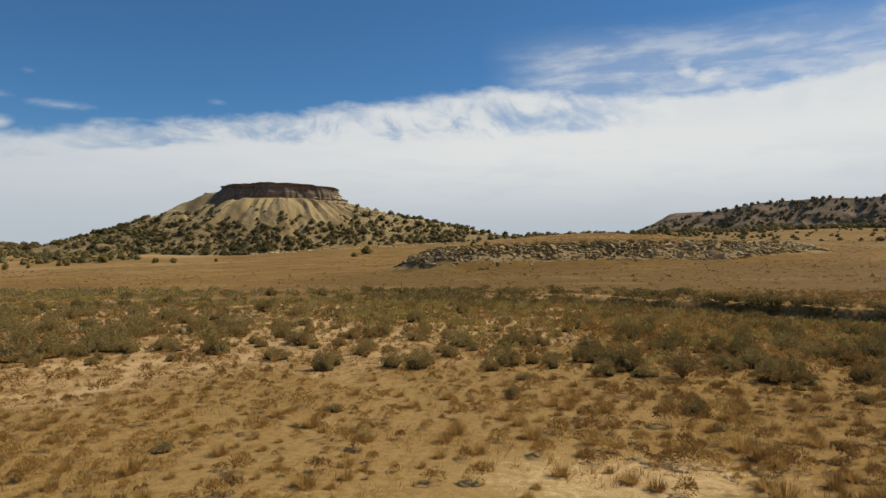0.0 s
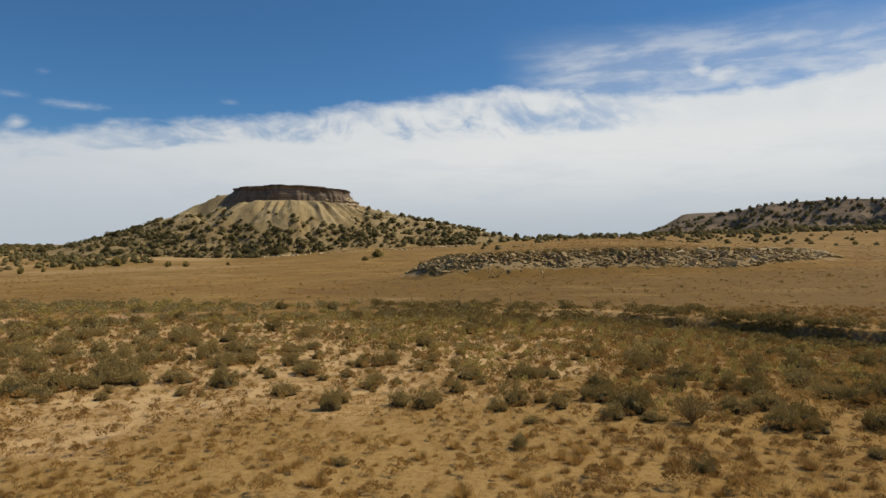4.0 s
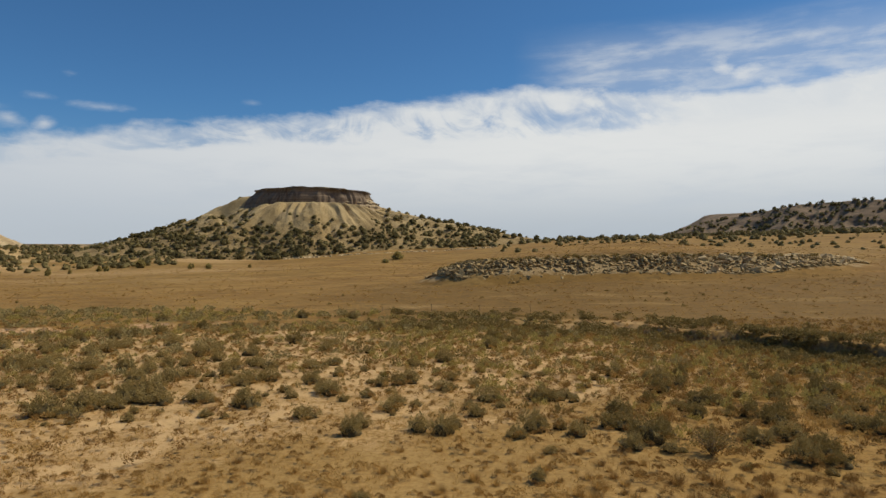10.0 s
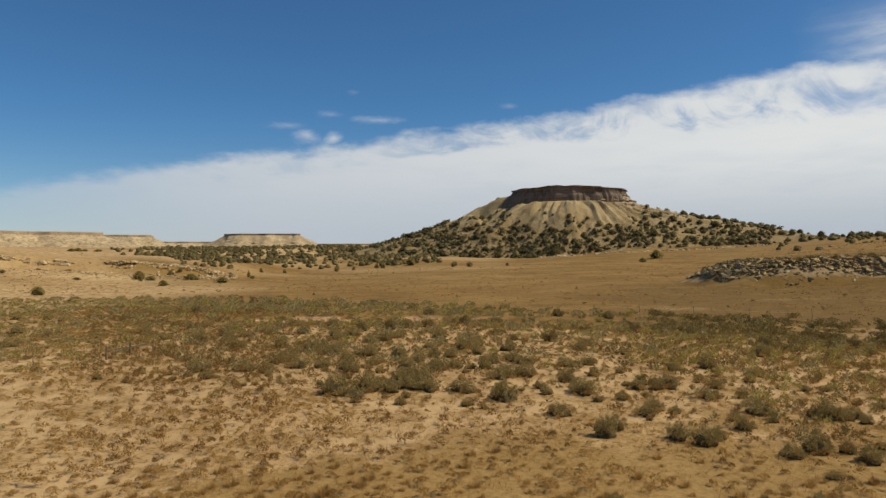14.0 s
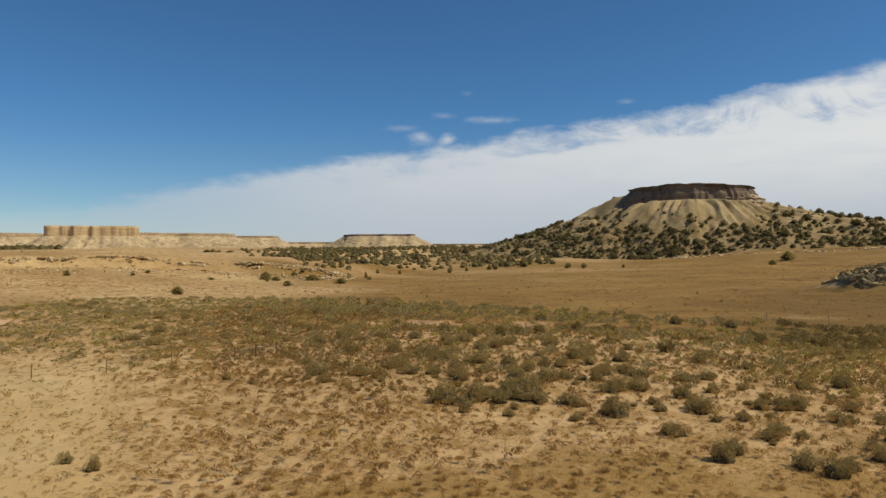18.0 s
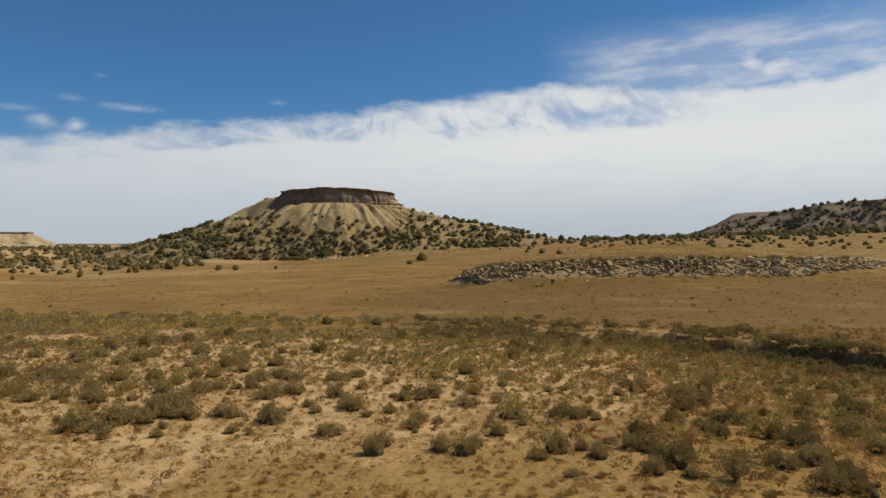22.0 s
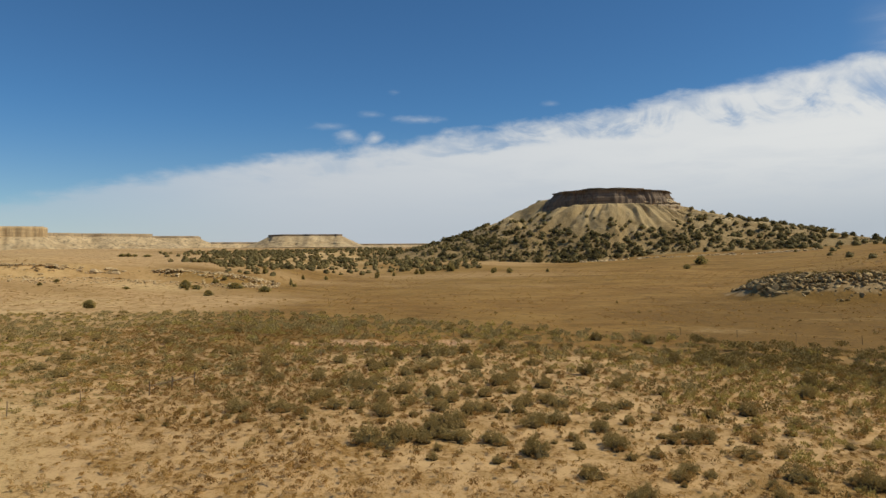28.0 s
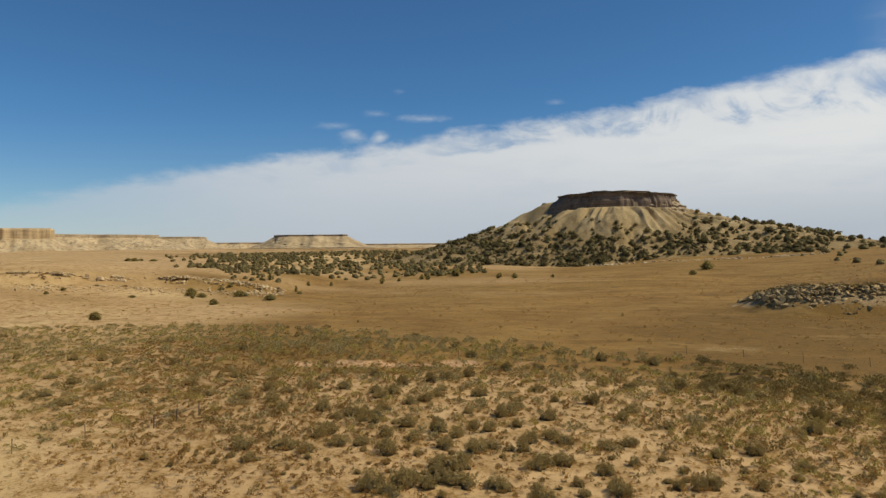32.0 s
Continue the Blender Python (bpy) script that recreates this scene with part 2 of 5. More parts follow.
def soil(g):
    pos = at(g)
    zone = g.add("ShaderNodeVertexColor", layer_name="zones").outputs[0]
    z = g.add("ShaderNodeSeparateColor", {0: zone}).outputs
    wear = g.add("ShaderNodeSeparateColor", {0: g.add("ShaderNodeVertexColor", layer_name="cover").outputs[0]}).outputs
    big = g.noise(pos, 0.035, 4.0, 0.55)
    mid = g.noise(pos, 0.35, 5.0, 0.6)
    fine = g.noise(pos, 3.4, 6.0, 0.7)
    tiny = g.noise(pos, 14.0, 4.0, 0.7)
    sand = g.mix(g.step(mid, 0.35, 0.65), (0.465, 0.298, 0.125), (0.61, 0.407, 0.188))
    sand = g.mix(g.math("MULTIPLY", g.step(tiny, 0.48, 0.66), 0.45), sand, (0.36, 0.21, 0.08))
    litter = g.mix(g.step(fine, 0.35, 0.65), (0.27, 0.155, 0.048), (0.46, 0.29, 0.10))
    litter = g.mix(g.math("MULTIPLY", g.step(tiny, 0.5, 0.7), 0.45), litter, (0.17, 0.095, 0.03))
    broad = g.noise(pos, 0.011, 5.0, 0.6)
    straw = g.mix(g.step(big, 0.36, 0.62), (0.24, 0.124, 0.026), (0.34, 0.19, 0.046))
    straw = g.mix(g.math("MULTIPLY", g.step(broad, 0.42, 0.6), 0.7), straw, (0.28, 0.172, 0.046))
    straw = g.mix(g.math("MULTIPLY", g.step(mid, 0.46, 0.62), 0.5), straw, (0.38, 0.228, 0.062))
    straw = g.mix(g.math("MULTIPLY", g.step(fine, 0.44, 0.62), 0.6), straw, (0.14, 0.076, 0.024))
    straw = g.mix(g.math("MULTIPLY", g.step(tiny, 0.5, 0.66), 0.45), straw, (0.45, 0.285, 0.085))
    pale = g.mix(g.step(mid, 0.3, 0.7), (0.59, 0.405, 0.175), (0.70, 0.50, 0.24))
    pale = g.mix(g.math("MULTIPLY", g.step(big, 0.44, 0.62), 0.65), pale, (0.52, 0.335, 0.13))
    pale = g.mix(g.math("MULTIPLY", g.step(tiny, 0.5, 0.66), 0.5), pale, (0.45, 0.285, 0.11))
    red = g.mix(g.step(fine, 0.3, 0.7), (0.52, 0.305, 0.145), (0.70, 0.455, 0.25))
    rust = g.mix(g.step(fine, 0.4, 0.62), (0.222, 0.123, 0.026), (0.126, 0.07, 0.016))
    rust = g.mix(g.math("MULTIPLY", g.step(tiny, 0.5, 0.68), 0.4), rust, (0.28, 0.17, 0.06))
    turf = g.mix(g.step(fine, 0.40, 0.62), (0.42, 0.262, 0.088), (0.31, 0.184, 0.056))
    turf = g.mix(g.math("MULTIPLY", g.step(tiny, 0.5, 0.62), 0.55), turf, (0.19, 0.11, 0.035))
    specks = g.noise(pos, 7.0, 5.0, 0.75)
    turf = g.mix(g.math("MULTIPLY", g.step(specks, 0.55, 0.66), 0.6), turf, (0.54, 0.35, 0.135))
    bands = g.noise(g.add("ShaderNodeMapping", {0: pos, "Rotation": (0, 0, -0.3), "Scale": (0.045, 0.12, 0.1)}).outputs[0], 1.0, 5.0, 0.65)
    clumps = g.noise(g.add("ShaderNodeMapping", {0: pos, "Scale": (0.5, 1.0, 0.5)}).outputs[0], 0.55, 4.0, 0.7)
    straw = g.mix(g.math("MULTIPLY", g.step(bands, 0.5, 0.64), 0.5), straw, (0.38, 0.235, 0.068))
    straw = g.mix(g.math("MULTIPLY", g.step(bands, 0.48, 0.36), 0.65), straw, (0.165, 0.086, 0.02))
    rust = g.mix(g.math("MULTIPLY", g.step(bands, 0.55, 0.66), 0.4), rust, (0.36, 0.235, 0.085))
    spotted = g.step(clumps, 0.53, 0.63)
    straw = g.mix(g.math("MULTIPLY", spotted, 0.6), straw, (0.13, 0.082, 0.025))
    rust = g.mix(g.math("MULTIPLY", spotted, 0.6), rust, (0.095, 0.056, 0.015))
    pale = g.mix(g.math("MULTIPLY", g.step(bands, 0.48, 0.64), 0.55), pale, (0.50, 0.36, 0.165))
    pale = g.mix(g.math("MULTIPLY", g.step(clumps, 0.52, 0.64), 0.4), pale, (0.46, 0.31, 0.13))
    pale = g.mix(g.math("MULTIPLY", g.step(specks, 0.5, 0.62), 0.5), pale, (0.43, 0.285, 0.12))
    patchy = g.step(g.math("ADD", g.math("MULTIPLY", mid, 0.5), g.math("MULTIPLY", fine, 0.5)), 0.40, 0.51)
    col = g.mix(patchy, litter, sand)
    col = g.mix(g.step(g.math("ADD", wear[0], g.math("MULTIPLY", g.math("SUBTRACT", fine, 0.5), 1.5)), 0.25, 0.6), col, turf)
    col = g.mix(g.step(g.math("ADD", z[1], g.math("MULTIPLY", g.math("SUBTRACT", mid, 0.5), 1.1)), 0.25, 0.75), col, straw)
    col = g.mix(g.math("MULTIPLY", g.step(g.math("ADD", wear[1], g.math("MULTIPLY", g.math("SUBTRACT", mid, 0.5), 0.9)), 0.2, 0.8), 0.85), col, rust)
    col = g.mix(g.step(g.math("ADD", z[0], g.math("MULTIPLY", g.math("SUBTRACT", fine, 0.5), 1.4)), 0.35, 0.8), col, pale)
    col = g.mix(g.step(g.math("ADD", z[2], g.math("MULTIPLY", g.math("SUBTRACT", fine, 0.5), 1.2)), 0.35, 0.75), col, red)
    steep = g.add("ShaderNodeSeparateXYZ", {0: g.add("ShaderNodeNewGeometry").outputs["Normal"]}).outputs[2]
    earth = g.mix(g.step(fine, 0.35, 0.65), (0.19, 0.11, 0.046), (0.32, 0.195, 0.088))
    col = g.mix(g.math("MULTIPLY", g.step(steep, 0.86, 0.66), g.step(z[2], 0.5, 0.1)), col, earth)
    stony = g.mix(g.step(fine, 0.38, 0.6), (0.26, 0.17, 0.075), (0.42, 0.30, 0.15))
    col = g.mix(g.step(g.math("ADD", wear[2], g.math("MULTIPLY", g.math("SUBTRACT", mid, 0.5), 1.2)), 0.4, 0.7), col, stony)
    h = g.math("ADD", g.math("MULTIPLY", fine, 0.7), g.math("MULTIPLY", tiny, 0.3))
    return col, h, 0.45, 0.06


def leafy(dark, light, dry, amount=0.25):
    def build(g):
        info = g.add("ShaderNodeObjectInfo").outputs["Random"]
        isle = g.add("ShaderNodeNewGeometry").outputs["Random Per Island"]
        col = g.mix(isle, dark, light)
        mixed = g.math("MULTIPLY", g.step(g.noise(at(g), 0.9, 2.0), 0.45, 0.7), amount)
        col = g.mix(mixed, col, dry)
        col = g.mix(g.math("MULTIPLY", info, 0.25), col, dry)
        return col, None, 0, 0
    return build


def talus(g):
    pos = at(g)
    p = g.add("ShaderNodeMapping", {0: pos, "Scale": (1, 1, 0.25)}).outputs[0]
    a = g.noise(p, 0.09, 6.0, 0.6)
    b = g.noise(pos, 0.9, 6.0, 0.7)
    high = g.add("ShaderNodeSeparateXYZ", {0: pos}).outputs[2]
    lower = g.mix(g.step(a, 0.35, 0.65), (0.25, 0.172, 0.072), (0.355, 0.252, 0.114))
    upper = g.mix(g.step(a, 0.35, 0.65), (0.36, 0.262, 0.124), (0.46, 0.345, 0.175))
    col = g.mix(g.step(g.math("ADD", high, g.math("MULTIPLY", a, 26.0)), 30.0, 52.0), lower, upper)
    col = g.mix(g.math("MULTIPLY", g.step(b, 0.5, 0.7), 0.5), col, (0.22, 0.15, 0.075))
    return col, b, 0.8, 0.8


def caprock(tone):
    def build(g):
        pos = at(g)
        layers = g.noise(g.add("ShaderNodeMapping", {0: pos, "Scale": (0.06, 0.06, 1.0)}).outputs[0], 0.55, 5.0, 0.6)
        cracks = g.noise(g.add("ShaderNodeMapping", {0: pos, "Scale": (1.0, 1.0, 0.12)}).outputs[0], 0.28, 5.0, 0.6)
        fine = g.noise(pos, 1.2, 5.0, 0.65)
        col = g.mix(g.step(layers, 0.35, 0.65), tone[0], tone[1])
        col = g.mix(g.math("MULTIPLY", g.step(cracks, 0.5, 0.66), 0.75), col, tone[2])
        col = g.mix(g.math("MULTIPLY", g.step(fine, 0.5, 0.72), 0.35), col, tone[3])
        return col, g.math("ADD", g.math("MULTIPLY", layers, 0.6), g.math("MULTIPLY", cracks, 0.6)), 1.0, 1.2
    return build


def boulder(g):
    pos = at(g)
    info = g.add("ShaderNodeObjectInfo").outputs["Random"]
    isle = g.add("ShaderNodeNewGeometry").outputs["Random Per Island"]
    pick = g.math("FRACT", g.math("ADD", info, isle))
    col = g.mix(pick, (0.29, 0.20, 0.09), (0.47, 0.345, 0.165))
    n = g.noise(pos, 1.5, 5.0, 0.65)
    col = g.mix(g.math("MULTIPLY", g.step(n, 0.48, 0.68), 0.45), col, (0.20, 0.135, 0.07))
    return col, n, 0.7, 0.25


def wood(g):
    n = g.noise(g.add("ShaderNodeMapping", {0: at(g), "Scale": (8, 8, 0.8)}).outputs[0], 3.0, 4.0, 0.6)
    return g.mix(n, (0.10, 0.07, 0.042), (0.24, 0.175, 0.115)), n, 0.5, 0.02


def far_slope(light, dark, trees):
    def build(g):
        pos = at(g)
        flow = g.noise(g.add("ShaderNodeMapping", {0: pos, "Scale": (1, 1, 0.2)}).outputs[0], 0.045, 6.0, 0.65)
        strata = g.noise(g.add("ShaderNodeMapping", {0: pos, "Scale": (0.02, 0.02, 1)}).outputs[0], 0.3, 3.0, 0.6)
        col = g.mix(g.step(flow, 0.36, 0.64), light, dark)
        col = g.mix(g.math("MULTIPLY", g.step(strata, 0.5, 0.65), 0.35), col, dark)
        col = g.mix(g.math("MULTIPLY", g.step(g.noise(pos, 0.14, 4.0, 0.7), 0.52, 0.6), trees), col, (0.055, 0.06, 0.04))
        return col, flow, 0.8, 3.0
    return build


MAT = {
    "soil": surface("soil", soil, 0.95),
    "sage": leaf_surface("sage_leaf", leafy((0.265, 0.2, 0.07), (0.49, 0.37, 0.142), (0.44, 0.295, 0.10)), 0.24),
    "olive": leaf_surface("greasewood_leaf", leafy((0.2, 0.146, 0.048), (0.35, 0.258, 0.09), (0.33, 0.225, 0.072)), 0.26),
    "yellow": leaf_surface("rabbitbrush_leaf", leafy((0.32, 0.256, 0.07), (0.55, 0.44, 0.138), (0.45, 0.325, 0.095)), 0.35),
    # dark filler colour: shade between the leaves and at a shrub's base
    "core": surface("shrub_shade_core", leafy((0.07, 0.053, 0.022), (0.10, 0.076, 0.032), (0.11, 0.078, 0.032)), 0.9),
    "grass": leaf_surface("dry_grass", leafy((0.34, 0.208, 0.061), (0.60, 0.385, 0.125), (0.43, 0.25, 0.073), 0.5), 0.4),
    "straw_grass": leaf_surface("straw_grass", leafy((0.42, 0.28, 0.11), (0.66, 0.46, 0.20), (0.46, 0.29, 0.11), 0.5), 0.4),
    "brown": leaf_surface("brown_grass", leafy((0.235, 0.136, 0.04), (0.42, 0.25, 0.08), (0.31, 0.17, 0.048), 0.4), 0.32),
    "juniper": leaf_surface("juniper_leaf", leafy((0.15, 0.125, 0.05), (0.30, 0.245, 0.10), (0.25, 0.185, 0.072)), 0.35),
    # juniper leaf again, brighter and yellower: sun on lone trees put into colour
    "sunlit": leaf_surface("sunlit_juniper_leaf", leafy((0.30, 0.235, 0.07), (0.56, 0.45, 0.15), (0.46, 0.33, 0.105)), 0.45),
    # near-black olive that paints the shade inside juniper crowns
    "crown_shade": surface("juniper_shade_core", leafy((0.055, 0.05, 0.02), (0.075, 0.066, 0.028), (0.09, 0.07, 0.03)), 0.9),
    "sage_far": leaf_surface("pale_sage_leaf", leafy((0.29, 0.236, 0.098), (0.46, 0.375, 0.165), (0.45, 0.32, 0.115)), 0.3),
    "trunk": surface("bark", wood, 0.9),
    "talus": surface("talus", talus, 0.95),
    "cap_dark": surface("caprock_dark", caprock(((0.16, 0.115, 0.078), (0.235, 0.175, 0.12), (0.085, 0.06, 0.042), (0.33, 0.26, 0.175))), 0.9),
    "cap_pale": surface("caprock_pale", caprock(((0.34, 0.25, 0.15), (0.46, 0.36, 0.22), (0.20, 0.14, 0.085), (0.52, 0.42, 0.28))), 0.9),
    "butte_cliff": surface("butte_cliff", caprock(((0.47, 0.34, 0.18), (0.58, 0.43, 0.235), (0.36, 0.255, 0.135), (0.54, 0.40, 0.22))), 0.9),
    "rock": surface("sandstone_block", boulder, 0.9),
    "pale_rock": surface("pale_sandstone", caprock(((0.48, 0.35, 0.18), (0.60, 0.45, 0.25), (0.30, 0.20, 0.10), (0.62, 0.48, 0.28))), 0.9),
    "wood": surface("weathered_wood", wood, 0.9),
    "right_mesa": surface("wooded_slope", far_slope((0.29, 0.20, 0.125), (0.185, 0.13, 0.082), 0.7), 0.95),
    "butte": surface("butte_slope", far_slope((0.55, 0.42, 0.24), (0.38, 0.275, 0.145), 0.4), 0.95),
    "far": surface("far_tableland", far_slope((0.60, 0.45, 0.255), (0.42, 0.31, 0.17), 0.6), 0.95),
}
wire = bpy.data.materials.new("wire")
wire.use_nodes = True
wire.node_tree.nodes["Principled BSDF"].inputs["Base Color"].default_value = (0.16, 0.13, 0.11, 1)
wire.node_tree.nodes["Principled BSDF"].inputs["Metallic"].default_value = 0.8
wire.node_tree.nodes["Principled BSDF"].inputs["Roughness"].default_value = 0.6

# ---- the lie of the land ----
RADII = np.array([0, 110, 160, 230, 330, 420, 600, 900, 1500, 4500.0])
TURNS = np.array([-180, -110, -70, -30, -12, 6, 22, 36, 48, 60, 80, 110, 150, 180.0])
LEVELS = np.array([
    (0, 0, 0, 0, 0, 1, 2, 4, 8, 20),
    (0, 0, 1, 4, 8, 12, 20, 30, 45, 60),
    (0, 0.3, 2, 7, 11, 15, 24, 36, 50, 60),
    (0, 0.3, 1.8, 6, 10, 14, 22, 32, 40, 50),
    (0, 0.2, 2.2, 8, 11, 13.5, 19, 22, 24, 35),
    (0, 0, 1, 2.2, 5.5, 11, 16, 18, 20, 35),
    (0, 0, 0, 0.5, 2, 5, 14, 16, 18, 30),
    (0, 0, -0.5, -0.5, 0, 4, 13, 16, 18, 30),
    (0, -0.3, -1, -1, 4, 8, 12, 15, 20, 30),
    (0, -0.3, -1, 0, 7, 9.5, 11.5, 14, 20, 30),
    (0, 0, 0, 3, 8, 11, 13, 16, 22, 30),
    (0, 0, 1, 4, 8, 11, 14, 18, 24, 30),
    (0, 0, 0, 1, 2, 3, 5, 8, 12, 25),
    (0, 0, 0, 0, 0, 1, 2, 4, 8, 20)])
WASH = [(66, 31), (53, 48.5), (41, 61), (31, 72.5), (18.5, 82), (4, 87), (-12, 89), (-30, 88), (-46, 83), (-60, 76), (-76, 76)]
LEDGE = [(-13, 186), (-4, 170), (8, 166), (30, 168), (52, 168), (74, 170), (92, 176), (104, 184)]
BENCH = [(-178, 206), (-196, 200), (-214, 190), (-236, 172), (-258, 146), (-272, 112), (-284, 74), (-292, 40)]
MESA = (-121.0, 495.0)
HILL = (-430.0, -98.0)


def along(line, x, y):
    """Signed distance from a line (positive beyond it), and the share of its length, of the nearest place on it."""
    x, y = np.asarray(x, float), np.asarray(y, float)
    best, side, share = np.full(x.shape, 1e9), np.zeros(x.shape), np.zeros(x.shape)
    n = len(line) - 1
    for k in range(n):
        (ax, ay), (bx, by) = line[k], line[k + 1]
        dx, dy = bx - ax, by - ay
        u = np.clip(((x - ax) * dx + (y - ay) * dy) / (dx * dx + dy * dy), 0, 1)
        px, py = ax + u * dx, ay + u * dy
        d = np.hypot(x - px, y - py)
        near = d < best
        best = np.where(near, d, best)
        side = np.where(near, np.sign(np.hypot(x, y) - np.hypot(px, py)), side)
        share = np.where(near, (k + u) / n, share)
    return best * side, share


def wash_depth(share):
    return np.interp(share, [0, 0.25, 0.45, 0.6, 0.75, 0.9, 1], [1.5, 1.35, 0.6, 0.4, 0.5, 0.5, 0.0])


def ledge_rise(share):
    return np.interp(share, [0, 0.08, 0.2, 0.6, 0.85, 1], [0.0, 3.5, 5.0, 4.5, 3.0, 0.0])


def bench_rise(share):
    return np.interp(share, [0, 0.1, 0.3, 0.8, 1], [0.0, 2.2, 3.8, 3.8, 1.0])


def land(x, y):
    x, y = np.asarray(x, float), np.asarray(y, float)
    r, az = np.hypot(x, y), np.degrees(np.arctan2(-x, y))
    shape = r.shape
    r, az, xf, yf = r.ravel(), az.ravel(), x.ravel(), y.ravel()
    i = np.clip(np.searchsorted(TURNS, az, side="right") - 1, 0, len(TURNS) - 2)
    u = (az - TURNS[i]) / (TURNS[i + 1] - TURNS[i])
    u = u * u * (3 - 2 * u)
    cols = np.stack([np.interp(r, RADII, row) for row in LEVELS])
    k = np.arange(len(r))
    z = cols[i, k] * (1 - u) + cols[i + 1, k] * u
    # rolling ground, with almost nothing near the camera
    z += fbm(xf / 90, yf / 90, 4, 3) * np.interp(r, [30, 120, 400, 2000], [0.15, 0.5, 2.2, 5])
    z += fbm(xf / 9, yf / 9, 3, 5) * np.interp(r, [0, 60, 160, 400], [0.16, 0.26, 0.3, 0.25])
    d, s = along(WASH, xf, yf)
    d = d + 2.2 * fbm(xf / 6, yf / 6, 4, 9)
    z -= wash_depth(s) * smooth(d, -13, -7) * (1 - smooth(d, -0.5, 0.35))
    z -= 0.5 * smooth(s, 0.5, 0.3) * smooth(d, -34, -16) * (1 - smooth(d, -0.5, 0.35))
    d, s = along(LEDGE, xf, yf)
    d = d + 3 * fbm(xf / 12, yf / 12, 3, 11)
    z += ledge_rise(s) * smooth(d, -9, 1.5) * (1 - smooth(d, 30, 120))
    d, s = along(BENCH, xf, yf)
    d = d + 8 * fbm(xf / 25, yf / 25, 3, 12)
    z += bench_rise(s) * smooth(d, -4, 1) * (1 - smooth(d, 40, 140))
    q = np.hypot(xf - HILL[0], (yf - HILL[1]) * 0.9)
    z += 38 * np.exp(-(q / 95) ** 2) * (1 + 0.25 * fbm(xf / 40, yf / 40, 4, 13))
    return z.reshape(shape)


def ground_z(x, y):
    return float(land(np.array([x]), np.array([y]))[0])


def make_ground():
    u = np.linspace(-1, 1, 400)
    line = np.sinh(u * 6.2) / np.sinh(6.2) * 4700

    def finer(lo, hi, gap):
        """The lines of the sheet, closer together from lo to hi."""
        return np.concatenate([line[line < lo], np.arange(lo, hi, gap), line[line > hi]])

    xs, ys = finer(-24, 62, 0.6), finer(36, 96, 0.5)
    X, Y = np.meshgrid(xs, ys, indexing="ij")
    Z = land(X, Y)
    v = np.stack([X.ravel(), Y.ravel(), Z.ravel()], 1)
    me = mesh_of("ground", v, grid_faces(len(xs), len(ys)), MAT["soil"], True)
    x, y = X.ravel(), Y.ravel()
    r, az = np.hypot(x, y), np.degrees(np.arctan2(-x, y))
    d, s = along(WASH, x, y)
    straw = smooth(r, 70, 105) * (1 - 0.62 * smooth(az, 32, 54))
    straw = np.maximum(straw, 0.55 * smooth(az, -6, -22) * smooth(r, 10, 18))
    straw = np.maximum(straw, 0.35 * smooth(az, 48, 60) * smooth(r, 60, 85))
    straw = np.maximum(straw, 0.25 * np.exp(-((az - 46) / 10) ** 2) * smooth(r, 24, 36) * smooth(r, 70, 55))
    straw = straw * (1 - (0.3 * smooth(r, 150, 200) + 0.1 * smooth(r, 280, 460)) * smooth(az, 8, 24))
    straw = straw + 0.6 * fbm(x / 70, y / 24, 4, 15) * smooth(r, 90, 130)
    pale = 0.75 * np.exp(-((x + 205) / 45) ** 2 - ((y - 165) / 22) ** 2) + (0.55 + 0.8 * fbm(x / 5, y / 2.5, 3, 58)) * np.exp(-((x + 9) / 10) ** 2 - ((y - 110) / 5) ** 2)
    pale = np.maximum(pale, (0.8 + 0.45 * fbm(x / 14, y / 14, 3, 17)) * smooth(az, 48, 64) * smooth(az, 170, 120) * smooth(r, 130, 70))
    pale = np.maximum(pale, (0.5 + 0.7 * fbm(x / 30, y / 30, 3, 18)) * smooth(az, 38, 60) * smooth(r, 90, 170))
    pale = np.maximum(pale, 0.35 * np.exp(-((x - 20) / 30) ** 2 - ((y - 98) / 5) ** 2))
    pale = np.maximum(pale, (0.6 + 0.5 * fbm(x / 22, y / 22, 3, 59)) * np.exp(-((az - 39) / 9) ** 2) * smooth(r, 320, 390) * smooth(r, 680, 560))
    pale = np.maximum(pale, 1.3 * np.exp(-((x - HILL[0]) ** 2 + (y - HILL[1]) ** 2) / 150 ** 2))
    pale = np.maximum(pale, 0.75 * np.exp(-((x - 5) / 6) ** 2 - ((y - 17) / 3) ** 2))
    pale = np.maximum(pale, (0.05 + 0.8 * fbm(x / 40, y / 9, 3, 16)) * smooth(r, 95, 120) * smooth(r, 330, 250) * smooth(az, 12, 30))
    pale = pale * (1 - 0.55 * np.clip(0.5 + 2.2 * fbm(x / 7, y / 22, 4, 20), 0, 1) * smooth(az, 46, 56) * smooth(r, 60, 85))
    red = 1.3 * np.exp(-((x + 118) / 15) ** 2 - ((y - 46) / 5.5) ** 2)
    red = np.maximum(red, (0.55 + 0.9 * fbm(x / 6, y / 6, 2, 19)) * np.exp(-((d + 1) / 2.2) ** 2) * smooth(s, 0.6, 0.72) * (1 - smooth(s, 0.9, 0.97)))
    red = np.maximum(red, 0.45 * np.exp(-((x - 5) / 5) ** 2 - ((y - 17) / 2.6) ** 2))
    zone = np.stack([pale, straw, red, np.ones_like(red)], 1).astype(np.float32)
    zone = np.clip(zone, 0, 1)
